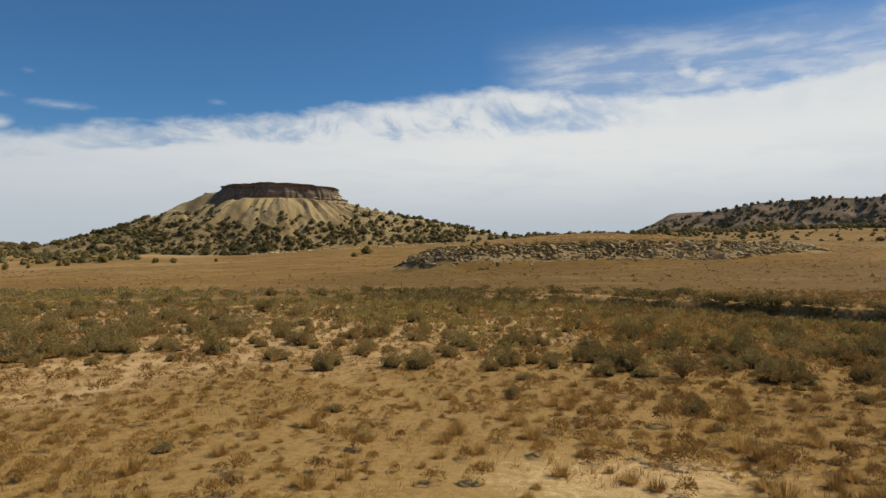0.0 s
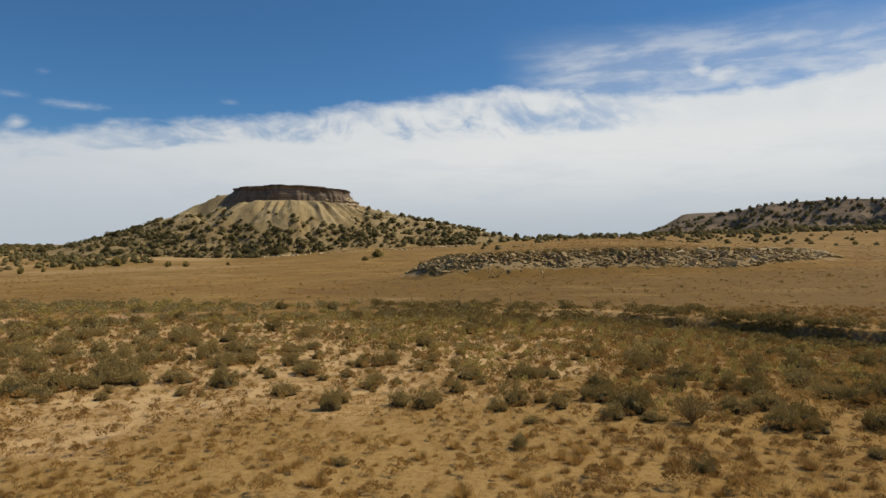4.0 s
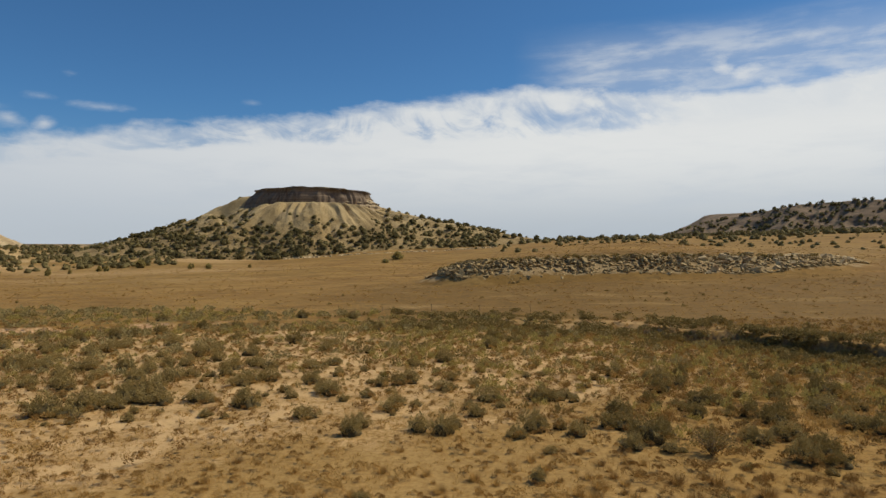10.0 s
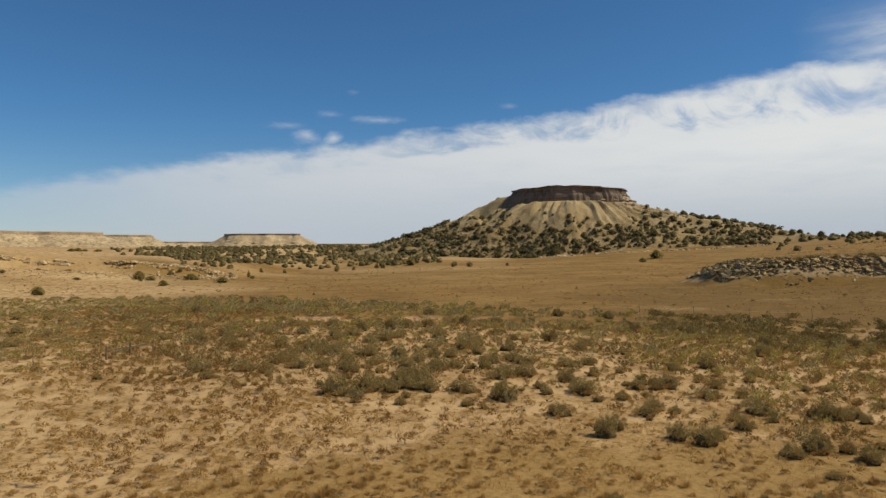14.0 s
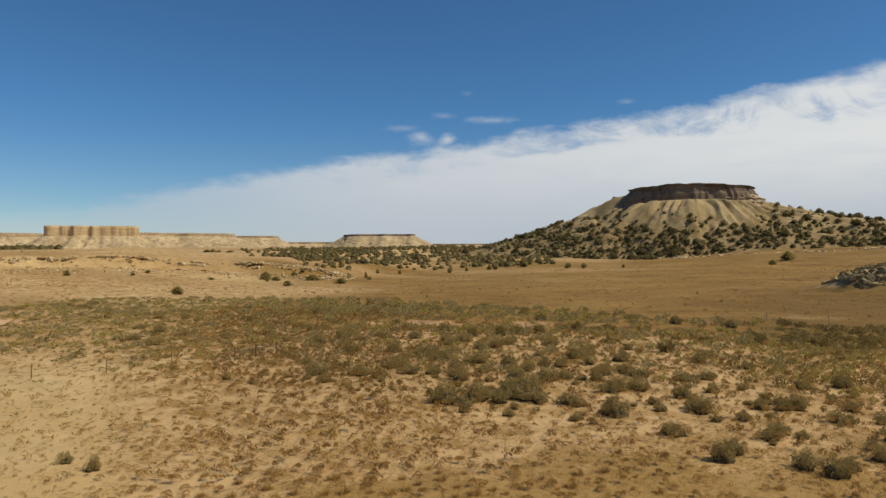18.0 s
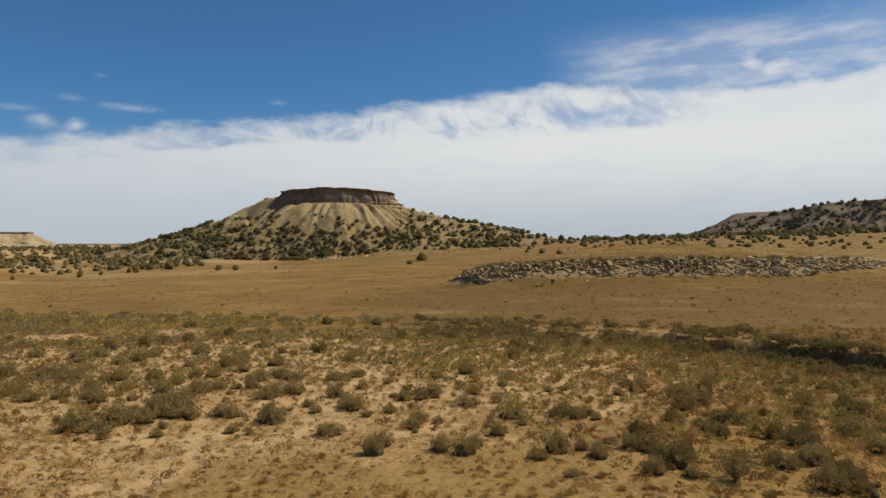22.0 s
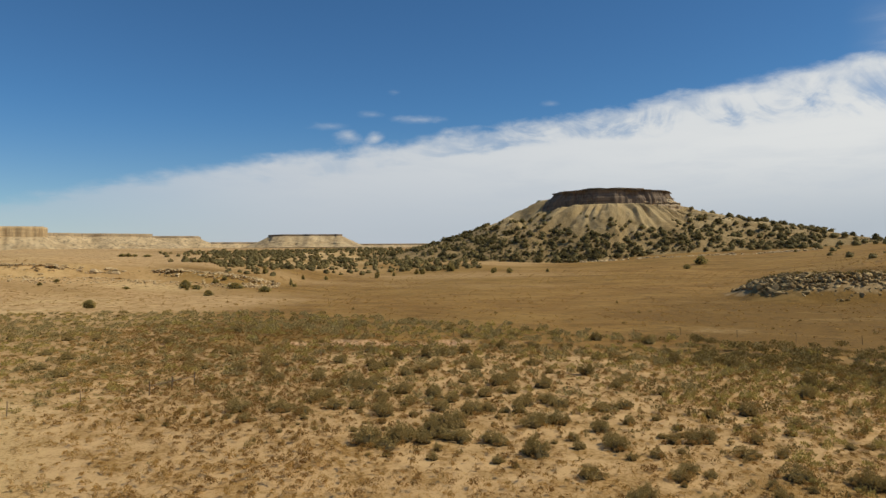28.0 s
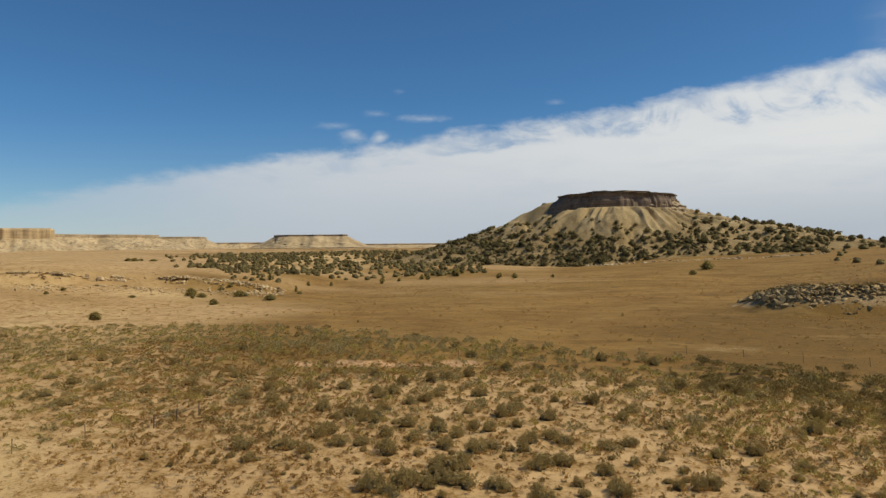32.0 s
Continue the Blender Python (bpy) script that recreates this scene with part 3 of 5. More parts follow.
    turf = smooth(r, np.interp(az, [-40, -10, 5, 20, 35, 50, 70], [62, 60, 46, 40, 36, 30, 24]), 22) * (1 - 0.4 * smooth(az, 40, 60))
    turf = turf * (1 + 0.8 * fbm(x / 4, y / 4, 3, 24))
    dw, _ = along(WASH, x, y)
    rust = smooth(dw, 3, 9) * smooth(dw, 125 + 50 * fbm(x / 40, y / 25, 3, 23), 55) * (0.3 + 0.9 * smooth(az, 16, -2)) * smooth(az, 44, 34)
    rust = np.maximum(rust, 0.2 * np.exp(-((az - 42) / 9) ** 2) * smooth(r, 32, 46) * smooth(r, 120, 80))
    dl, sl = along(LEDGE, x, y)
    stony = 0.8 * smooth(dl, -10, -3) * smooth(dl, 5, 1) * smooth(sl, 0.0, 0.06) * smooth(sl, 1.0, 0.9)
    cover = np.clip(np.stack([turf, rust, stony, 1 + 0 * r], 1), 0, 1).astype(np.float32)
    a = me.color_attributes.new("cover", "FLOAT_COLOR", "POINT")
    a.data.foreach_set("color", cover.ravel())
    a = me.color_attributes.new("zones", "FLOAT_COLOR", "POINT")
    a.data.foreach_set("color", zone.ravel())
    return thing("ground", "dry sandy desert ground with straw-coloured grass and bare patches", "ground", kind="structure", data=me)


make_ground()


# ---- plants: patterns ----
def leaf_cloud(rng, count, size, radius, height, lumps=7, flat=0.75, base=0.0, slim=0.5, long=1.3):
    """Small three-cornered sprays set in an uneven dome of several lumps."""
    c = rng.normal(size=(lumps, 3)) * (0.44 * radius, 0.44 * radius, 0.1 * height)
    c[:, 2] = base + height * (0.35 + 0.25 * rng.random(lumps))
    rad = radius * (0.28 + 0.32 * rng.random(lumps))
    k = rng.integers(0, lumps, count)
    d = rng.normal(size=(count, 3))
    d /= np.linalg.norm(d, axis=1)[:, None]
    d[:, 2] = np.abs(d[:, 2]) * 1.15 - 0.35
    p = c[k] + d * (rad[k] * (0.72 + 0.34 * rng.random(count)))[:, None] * (1, 1, flat * height / radius)
    p[:, :2] *= radius / np.quantile(np.hypot(p[:, 0], p[:, 1]), 0.94)
    p[:, 2] = base + (p[:, 2] - base) * (height - base) / (np.quantile(p[:, 2], 0.98) - base)
    p[:, 2] = np.maximum(p[:, 2], base + 0.02)
    out = d + rng.normal(size=(count, 3)) * 0.5
    out[:, 2] += 0.6
    out /= np.linalg.norm(out, axis=1)[:, None]
    side = np.cross(out, rng.normal(size=(count, 3)))
    side /= np.linalg.norm(side, axis=1)[:, None]
    s = size * (0.6 + 0.8 * rng.random(count))[:, None]
    v = np.stack([p - side * s * slim, p + side * s * slim, p + out * s * long], 1).reshape(-1, 3)
    return v, np.arange(len(v)).reshape(-1, 3)


def lobed_cloud(rng, count, size, radius, height, lobes=26):
    """Sprays on many upright lobes of uneven height, with gaps between them."""
    a, q = rng.random(lobes) * 2 * math.pi, np.sqrt(rng.random(lobes))
    c = np.stack([radius * 0.84 * q * np.cos(a), radius * 0.84 * q * np.sin(a)], 1)
    top = height * (1.05 - 0.5 * q ** 2) * (0.62 + 0.6 * rng.random(lobes))
    rad = radius * (0.17 + 0.13 * rng.random(lobes))
    k = rng.integers(0, lobes, count)
    d = rng.normal(size=(count, 3))
    d[:, 2] = np.abs(d[:, 2])
    d /= np.linalg.norm(d, axis=1)[:, None]
    shell = (0.75 + 0.3 * rng.random(count))[:, None]
    p = np.column_stack([c[k] + d[:, :2] * rad[k, None] * shell, top[k] * (0.3 + 0.7 * d[:, 2] * shell[:, 0])])
    out = d + rng.normal(size=(count, 3)) * 0.35
    out[:, 2] += 0.8
    out /= np.linalg.norm(out, axis=1)[:, None]
    side = np.cross(out, rng.normal(size=(count, 3)))
    side /= np.linalg.norm(side, axis=1)[:, None]
    s = size * (0.6 + 0.8 * rng.random(count))[:, None]
    v = np.stack([p - side * s * 0.5, p + side * s * 0.5, p + out * s * 1.9], 1).reshape(-1, 3)
    return v, np.arange(len(v)).reshape(-1, 3)


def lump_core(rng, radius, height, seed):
    """A dark inner core, low and uneven, in one piece; its colour stands for shade under the leaves."""
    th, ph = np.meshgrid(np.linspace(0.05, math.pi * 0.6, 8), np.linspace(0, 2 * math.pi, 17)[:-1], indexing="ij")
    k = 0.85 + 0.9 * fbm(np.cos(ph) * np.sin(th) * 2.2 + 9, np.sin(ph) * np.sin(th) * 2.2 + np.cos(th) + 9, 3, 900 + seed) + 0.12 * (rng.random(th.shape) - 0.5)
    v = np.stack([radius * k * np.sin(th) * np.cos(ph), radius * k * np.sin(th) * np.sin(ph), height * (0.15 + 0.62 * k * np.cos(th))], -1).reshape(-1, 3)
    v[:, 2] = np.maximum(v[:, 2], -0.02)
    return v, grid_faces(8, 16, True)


def quads_to_tris(f):
    return np.concatenate([f[:, [0, 1, 2]], f[:, [0, 2, 3]]])


def grass_tuft(rng, blades, height, spread, width):
    """Thin blades fanning out of one root, the outer ones shorter and more bent."""
    a = rng.random(blades) * 2 * math.pi
    r = spread * 0.35 * np.sqrt(rng.random(blades))
    lean = spread * rng.random(blades) ** 0.7
    h = height * (0.5 + 0.5 * rng.random(blades)) * np.sqrt(1.05 - (lean / spread) ** 2)
    b = np.stack([r * np.cos(a), r * np.sin(a), np.zeros(blades)], 1)
    tip = b + np.stack([lean * np.cos(a) * 0.8, lean * np.sin(a) * 0.8, h], 1)
    side = np.stack([-np.sin(a), np.cos(a), np.zeros(blades)], 1) * width
    v = np.stack([b - side, b + side, tip], 1).reshape(-1, 3)
    return v, np.arange(len(v)).reshape(-1, 3)


def scatter(name, patterns, rows, mat, rng, label, category):
    """One object of many small plants that nobody could count. rows: x, y, size, height stretch."""
    vs, fs, n = [], [], 0
    rows = np.asarray(rows)
    z = land(rows[:, 0], rows[:, 1])
    pick = rng.integers(0, len(patterns), len(rows))
    turn = rng.random(len(rows)) * 2 * math.pi
    for k, (v, f) in enumerate(patterns):
        sel = np.where(pick == k)[0]
        if not len(sel):
            continue
        c, s, sc = np.cos(turn[sel]), np.sin(turn[sel]), rows[sel, 2]
        x = (v[None, :, 0] * c[:, None] - v[None, :, 1] * s[:, None]) * sc[:, None] + rows[sel, 0, None]
        y = (v[None, :, 0] * s[:, None] + v[None, :, 1] * c[:, None]) * sc[:, None] + rows[sel, 1, None]
        h = v[None, :, 2] * (sc * rows[sel, 3])[:, None] + z[sel, None] - 0.02
        vs.append(np.stack([x, y, h], -1).reshape(-1, 3))
        fs.append((f[None] + (np.arange(len(sel)) * len(v))[:, None, None]).reshape(-1, 3) + n)
        n += len(sel) * len(v)
    me = mesh_of(name, np.concatenate(vs), np.concatenate(fs), mat)
    return thing(name, label, category, kind="stuff", data=me)


rng = np.random.default_rng(7)
SAGE = []
for k in range(8):
    v, f = lobed_cloud(rng, 2300, 0.026, 0.5, 0.66, 20 + 2 * k)
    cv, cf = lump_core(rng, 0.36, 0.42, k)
    SAGE.append((mesh_of("sage_foliage", v, f, MAT["sage"]), mesh_of("sage_core", cv, cf, MAT["core"]), mesh_of("sage_foliage", v, f, MAT["olive"])))


def sagebrush(k, x, y, width, label, group="sagebrush on the flat", kind_of="sage", tall=1.0):
    ob = thing("sagebrush" if kind_of == "sage" else "greasewood", label, "shrub", group)
    ob.matrix_basis = Matrix.LocRotScale((x, y, ground_z(x, y)), Euler((0, 0, k * 2.4)), (width, width, width * tall))
    a = SAGE[k % len(SAGE)]
    part("foliage", a[0] if kind_of == "sage" else a[2], ob)
    # the dark core that shades the gaps in the foliage by its colour
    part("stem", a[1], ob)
    return ob


# shrubs that stand out: x, y, width
SHRUBS_A = [
    (20, 37.1, 1.1), (15.4, 29, 1.4), (23.1, 44.2, 1.7), (19.6, 38, 2.5), (15.3, 29.9, 1.7), (22.1, 43.7, 2.5), (19.7, 39.4, 1.5), (26.4, 52.8, 2), (15.3, 31.3, 1.8), (15.1, 32.9, 2.2), (26, 56.9, 2.1),
    (16.9, 37.5, 1.4), (20.7, 46.9, 1.7), (15.7, 35.6, 2), (18.4, 42.3, 2), (13.5, 32.3, 1.8), (19.8, 48.9, 1.4), (14.9, 36.8, 1.4), (13.1, 32.5, 1.2), (14.4, 38, 0.8), (8.9, 24, 1.3),
    (17.3, 51, 1.3), (13.6, 40.4, 2.9), (12, 36.6, 1.3), (16.4, 52.6, 1.4), (15.2, 50, 1.8), (13.6, 45.3, 2), (9.1, 30.7, 1.4), (9.2, 33.3, 1.8), (11.9, 43.3, 1.9), (12.6, 47, 2.4)]
SHRUBS_B = [
    (8.4, 32.1, 2.3), (10.3, 40.3, 1.2), (7.4, 31.1, 1.7), (7.6, 34.6, 2.1), (8.1, 37.6, 1.8), (10.2, 49, 1.9), (7, 34.7, 1.2), (9.6, 50.1, 1.3), (6.1, 35.6, 0.9), (5.2, 33.4, 1.8), (6.1, 40.4, 1),
    (5.7, 41.5, 1.1), (9.6, 72, 2.4), (4.5, 34.5, 0.9), (5.1, 40.9, 1.4), (3.6, 30.6, 0.9), (8, 73.4, 3.1), (4.3, 41, 1.8), (2.7, 26.8, 0.9), (3.1, 34.2, 1.8), (3.7, 41.4, 1.1), (2.2, 33.1, 1.4),
    (4.1, 68, 2.8), (4.7, 78.8, 3.3), (1.7, 39.1, 0.7), (1.9, 69.2, 3.4), (1.7, 63.6, 2.7), (0.9, 40.8, 2.1), (1.1, 53, 1.8), (0.8, 79.7, 3.3), (0.3, 37.2, 1.3), (0.2, 44.9, 1.2)]
SHRUBS_C = [
    (-0.9, 34.7, 1.2), (-1.4, 47.6, 1.4), (-3, 76, 3.2), (-1.8, 44, 2.1), (-1.4, 33.9, 1.8), (-2.3, 55.2, 1.9), (-5.1, 78.4, 3.3), (-2.6, 34.2, 1.5), (-3.2, 39.5, 1), (-4.7, 53.3, 1.8), (-4.3, 46.7, 2.2),
    (-7.8, 78.3, 3.3), (-8.7, 80.8, 3.4), (-5, 45.9, 1.6), (-4.4, 39.8, 1.4), (-4.6, 38.4, 1.7), (-5.3, 43.6, 0.8), (-6.1, 45.4, 1.4), (-11, 77.9, 2.6), (-9.2, 60.1, 1.5), (-13.3, 85.9, 2.2), (-6.5, 41.9, 1.2),
    (-4, 24.8, 0.8), (-5.7, 34.9, 1.5), (-16.4, 92.7, 3.1), (-5.9, 33.2, 1.5), (-9.7, 48.9, 1.3), (-13.2, 64.3, 2.2), (-11.2, 53.6, 2.3), (-15.8, 75.2, 2.6), (-9, 42.5, 1.8), (-13.4, 61.5, 1.6)]
SHRUBS_D = [
    (-9.5, 43.3, 1.5), (-11, 46.2, 2), (-12.6, 51.9, 2.9), (-8.9, 36.4, 1.9), (-9.3, 36.8, 1.3), (-23.5, 92.6, 3.4), (-17.7, 66.6, 2.3), (-14.2, 46.9, 2.1), (-15.8, 52, 2.7), (-17, 52.7, 2.3), (-21.4, 66.1, 1.5),
    (-15.2, 46.1, 2.5), (-19.5, 58.8, 2.1), (-13.2, 39.2, 2.1), (-15.7, 45.2, 2.4), (-24.6, 70.3, 2.5), (-29.9, 85.2, 2.3), (-18.2, 51, 2.7), (-18, 48.5, 1.8), (-20.8, 54.8, 1.7), (-23.6, 61.3, 2.8), (-35.6, 92.1, 3.4),
    (-19, 48.3, 1.3), (-16, 40.4, 1.3), (-23.4, 58.8, 2.6), (-33.3, 82.5, 3.3), (-23.8, 58, 2.1), (-16.8, 40.9, 1.9), (-8.2, 19.8, 0.8), (-20.3, 48.4, 1.8), (-22.6, 52.7, 1.9), (-29.4, 65.6, 2.4)]
SHRUBS_E = [
    (-21.2, 47.1, 2.2), (-24.2, 53.1, 2), (-18.6, 40.1, 1.9), (-27.1, 58.2, 1.6), (-41.2, 88.3, 3.2), (-35.5, 75.7, 2.8), (-20.6, 42.8, 2.4), (-24.5, 50.3, 1.9), (-19.8, 40.4, 2.3), (-24.1, 48.1, 1.8), (-23.9, 47, 2.4),
    (-36.5, 71.5, 3.4), (-20.8, 40.2, 1.9), (-26.5, 51.1, 2.2), (-22.1, 42.6, 2), (-34.3, 66, 3.1), (-33.5, 63.2, 2.4), (-20.8, 38.8, 1.7), (-37.5, 69.6, 2.6), (-33.3, 60.9, 3.4), (-27.6, 48.8, 1.4), (-22.3, 39.3, 2.3),
    (-27.3, 47.9, 1.9), (-34.4, 59.4, 2.9), (-30, 51.5, 2.5), (-22.4, 38.2, 2.9), (-39.6, 66.6, 2.6), (-31.3, 52, 1.5), (-22.4, 36.7, 2.2), (-27.1, 44.4, 1.3), (-38, 62.1, 3), (-27.2, 43.9, 2)]
SHRUBS_F = [
    (-29.9, 47.8, 1.9), (-28.2, 45, 1.8), (-35.3, 56, 2.5), (-38.5, 60.2, 2.4), (-34.4, 53.4, 2.7), (-23.9, 36.9, 2.6), (-33.3, 51.4, 1.6), (-40, 61.7, 3.1), (-46.1, 70.5, 2.8), (-30.3, 44.9, 2.1), (-34.7, 51.4, 1.6),
    (-36, 53.2, 2.2), (-36.6, 52.7, 2.9), (-44.5, 62.2, 2.6), (-31.9, 44.2, 2.3), (-37.6, 51.3, 2.1), (-52.7, 71.7, 3.4), (-34.8, 46.6, 2.4), (-40.5, 53.2, 2.9), (-35.2, 45.6, 2.4), (-47.6, 61, 3.3), (-33.3, 41.7, 1.8),
    (-49.3, 58.3, 2.6), (-35.5, 41.6, 2.4), (-44.3, 51.7, 1.7), (-47.7, 53.8, 2.4), (-51.7, 58.2, 2.6), (-56.3, 63.3, 2.8), (-35.6, 38.2, 1.8), (-61.3, 65.2, 3), (-38.5, 40.4, 2.9), (-51.5, 53.8, 2.5)]
SHRUBS_G = [
    (-78.2, 81, 2.8), (-61.3, 62.3, 3.4), (-80.2, 79.4, 3.4), (-56.5, 53.7, 2.9), (-58.8, 53.9, 2.7), (-62.8, 57, 2.2), (-76.7, 66.5, 3.4), (-63.8, 51.5, 2.8), (-78.8, 60.6, 3.3), (-86.5, 64.4, 3.4), (-70.7, 50.9, 2.9),
    (-90.1, 64.7, 3.4), (-76.6, 51.4, 2.9), (-94.7, 63.4, 3.4), (-66.5, 43.8, 2.9), (-82.5, 52.3, 2.9), (-73.3, 45.9, 2.9), (-104.6, 60.9, 3.4), (-30, 16.8, 1), (-32.2, 16.6, 0.9), (-40.8, 13.7, 1.1), (-84.1, 26, 2.2)]
SHRUBS_WASH = [(19.3, 35.1, 2.4), (20.0, 33.9, 2.0), (22.0, 34.6, 2.7), (19.8, 29.9, 1.5), (25.8, 39.6, 2.4), (24.1, 39.5, 1.9), (22.0, 39.5, 1.5), (30.0, 45.5, 2.3), (27.8, 46.5, 2.3), (14.3, 29.5, 1.7), (18.2, 29.3, 1.5)]
taken = []
for k, (x, y, w) in enumerate(SHRUBS_A + SHRUBS_B + SHRUBS_C + SHRUBS_D + SHRUBS_E + SHRUBS_F + SHRUBS_G + SHRUBS_WASH):
    taken.append((x, y, w))
    text = "large grey-green sagebrush on sandy ground" if w > 2.2 else "grey-green sagebrush among dry grass"
    kind_of = "greasewood" if (x > 7 and k % 3) or y > 66 else "sage"
    if kind_of != "sage":
        text = "dark olive greasewood shrub beside the dry wash"
    w = min(w, 2.4) * (0.9 if y < 44 else 0.8)
    sagebrush(k, x, y, w, text, kind_of=kind_of, tall=(0.8 if w > 1.9 else 0.95) * (0.9 + 0.25 * math.sin(k * 5.3)))


def bare_bush(x, y, width, height):
    """Grey bare stems fanning up from one root, with thin foliage on their ends."""
    ob = thing("greasewood", "half-bare greasewood with pale grey stems on sandy ground", "shrub", "sagebrush on the flat")
    ob.matrix_basis = Matrix.Translation((x, y, ground_z(x, y)))
    stem_rng = np.random.default_rng(17)
    vs, fs, lv = [], [], []
    for i in range(64):
        a, lean = stem_rng.random() * 2 * math.pi, width * 0.5 * math.sqrt(stem_rng.random())
        h = height * (0.6 + 0.4 * stem_rng.random()) * (1 - 0.3 * (2 * lean / width) ** 2)
        tip = np.array([lean * math.cos(a), lean * math.sin(a), h])
        mid = tip * (0.4, 0.4, 0.55)
        u = np.array([-math.sin(a), math.cos(a), 0.0])
        w = np.cross(u, tip / np.linalg.norm(tip))
        for p, q, r0, r1 in ((tip * 0, mid, 0.017, 0.010), (mid, tip, 0.010, 0.003)):
            ring = [u, w, -u, -w]
            base = 8 * len(vs)
            vs.append(np.array([p + c * r0 for c in ring] + [q + c * r1 for c in ring]))
            fs += [(base + k, base + (k + 1) % 4, base + 4 + (k + 1) % 4, base + 4 + k) for k in range(4)]
        for _ in range(34):
            c = tip * (0.72 + 0.3 * stem_rng.random()) + stem_rng.normal(size=3) * 0.08
            e = stem_rng.normal(size=(2, 3)) * 0.028
            lv.append(np.stack([c, c + e[0], c + e[1] + (0, 0, 0.03)]))
    part("stem", mesh_of("stem", np.concatenate(vs), fs, MAT["wood"]), ob, "pale grey bare stems")
    part("foliage", mesh_of("foliage", np.concatenate(lv), np.arange(3 * len(lv)).reshape(-1, 3), MAT["olive"]), ob)


bare_bush(10.6, 30.2, 2.0, 1.35)


def sage_density(x, y):
    r, az = np.hypot(x, y), np.degrees(np.arctan2(-x, y))
    near = np.interp(az, [-70, -35, -10, 10, 30, 45, 60, 75], [22, 24, 30, 36, 36, 42, 62, 95])
    far = np.interp(az, [-70, -35, -10, 10, 30, 45, 60, 72], [66, 68, 84, 98, 120, 152, 175, 150])
    d = (0.4 + 0.6 * smooth(r, 50, 62)) * smooth(r, near, near + 8) * (1 - smooth(r, far - 6, far + 4)) * smooth(az, 73, 60) * smooth(az, -75, -60)
    d = d * (1 + 0.5 * smooth(az, 36, 46) * smooth(r, 55, 70)) * (1 - np.exp(-((x + 115) / 17) ** 2 - ((y - 46) / 8) ** 2))
    d = d * (1 - 0.35 * np.exp(-((az + 5) / 14) ** 2) * smooth(r, 60, 40))
    return d * (0.3 + 1.0 * np.clip(fbm(x / 11, y / 11, 3, 21) + 0.5, 0, 1)) * (1 + 0.5 * smooth(r, 55, 80))


def place(rng, count, x0, x1, y0, y1, density, apart, keep=()):
    got = list(keep)
    cells = {}
    size = max(apart, 0.4)
    for x, y, *_ in got:
        cells.setdefault((int(x // size), int(y // size)), []).append((x, y))
    out = []
    xs, ys, us = rng.uniform(x0, x1, count), rng.uniform(y0, y1, count), rng.random(count)
    for x, y in np.stack([xs, ys], 1)[us < density(xs, ys)]:
        cx, cy = int(x // size), int(y // size)
        if any(math.hypot(x - a, y - b) < apart for i in (-1, 0, 1) for j in (-1, 0, 1) for a, b in cells.get((cx + i, cy + j), ())):
            continue
        cells.setdefault((cx, cy), []).append((x, y))
        out.append((x, y))
    return np.array(out)


spots = place(rng, 21000, -190, 75, 18, 190, sage_density, 1.0, taken)
near_first = spots[np.argsort(np.hypot(spots[:, 0] * 0.8, spots[:, 1]))]
for k, (x, y) in enumerate(near_first[:200]):
    w = 0.4 + 0.6 * rng.random() ** 1.8
    sagebrush(k + 3, x, y, w, tall=0.8, label="small grey-green sagebrush among dry grass" if w < 1.1 else "grey-green sagebrush among dry grass",
              kind_of="greasewood" if x > 12 and y > 40 else "sage")
rest = near_first[200:]
small = [lobed_cloud(rng, 150, 0.075, 0.5, 0.62, 9) for _ in range(6)]
tint = rng.random(len(rest)) + 0.25 * (rest[:, 0] > 5)
olive, sunny = tint > 0.86, tint < 0.3
for sel, mat, name, text in ((~olive & ~sunny, "sage_far", "sagebrush_cover", "far sagebrush cover on the flat"), (sunny, "yellow", "rabbitbrush_cover", "yellowish rabbitbrush among the sagebrush"), (olive, "olive", "greasewood_cover", "olive greasewood and rabbitbrush along the dry wash")):
    rows = np.column_stack([rest[sel], (0.6 + 1.1 * rng.random(sel.sum()) ** 1.8) * (1 + 0.35 * smooth(np.hypot(*rest[sel].T), 55, 110)), 0.75 - 0.2 * smooth(np.degrees(np.arctan2(-rest[sel, 0], rest[sel, 1])), 42, 54)])
    scatter(name, small, rows, MAT[mat], rng, text, "shrubs")


def between_density(x, y):
    r, az = np.hypot(x, y), np.degrees(np.arctan2(-x, y))
    near = np.interp(az, [-70, -10, 20, 40, 55, 70], [26, 32, 38, 40, 52, 80])
    return (1 - 0.45 * smooth(az, 26, 36) * smooth(r, 60, 50)) * smooth(r, near, near + 7) * smooth(r, 96, 80) * smooth(az, 66, 54) * smooth(az, -70, -55) * np.clip(fbm(x / 6, y / 6, 3, 47) + 0.62, 0.12, 1)


spots = place(rng, 9000, -95, 62, 18, 96, between_density, 0.62, taken)
rows = np.column_stack([spots, 0.35 + 0.6 * rng.random(len(spots)) ** 1.6, 0.8 + 0.3 * rng.random(len(spots))])
half_shrub = [lobed_cloud(rng, 110, 0.075, 0.5, 0.62, 7) for _ in range(6)]
pick = rng.random(len(spots))
for sel, mat, name, text in ((pick < 0.22, "brown", "snakeweed", "small brown half-shrubs between the sagebrush"), ((pick >= 0.22) & (pick < 0.68), "sage", "low_sage", "small grey-green sagebrush on sandy ground"),
                             (pick >= 0.68, "olive", "low_greasewood", "small olive shrubs between the sagebrush")):
    scatter(name, half_shrub, rows[sel], MAT[mat], rng, text, "shrubs")

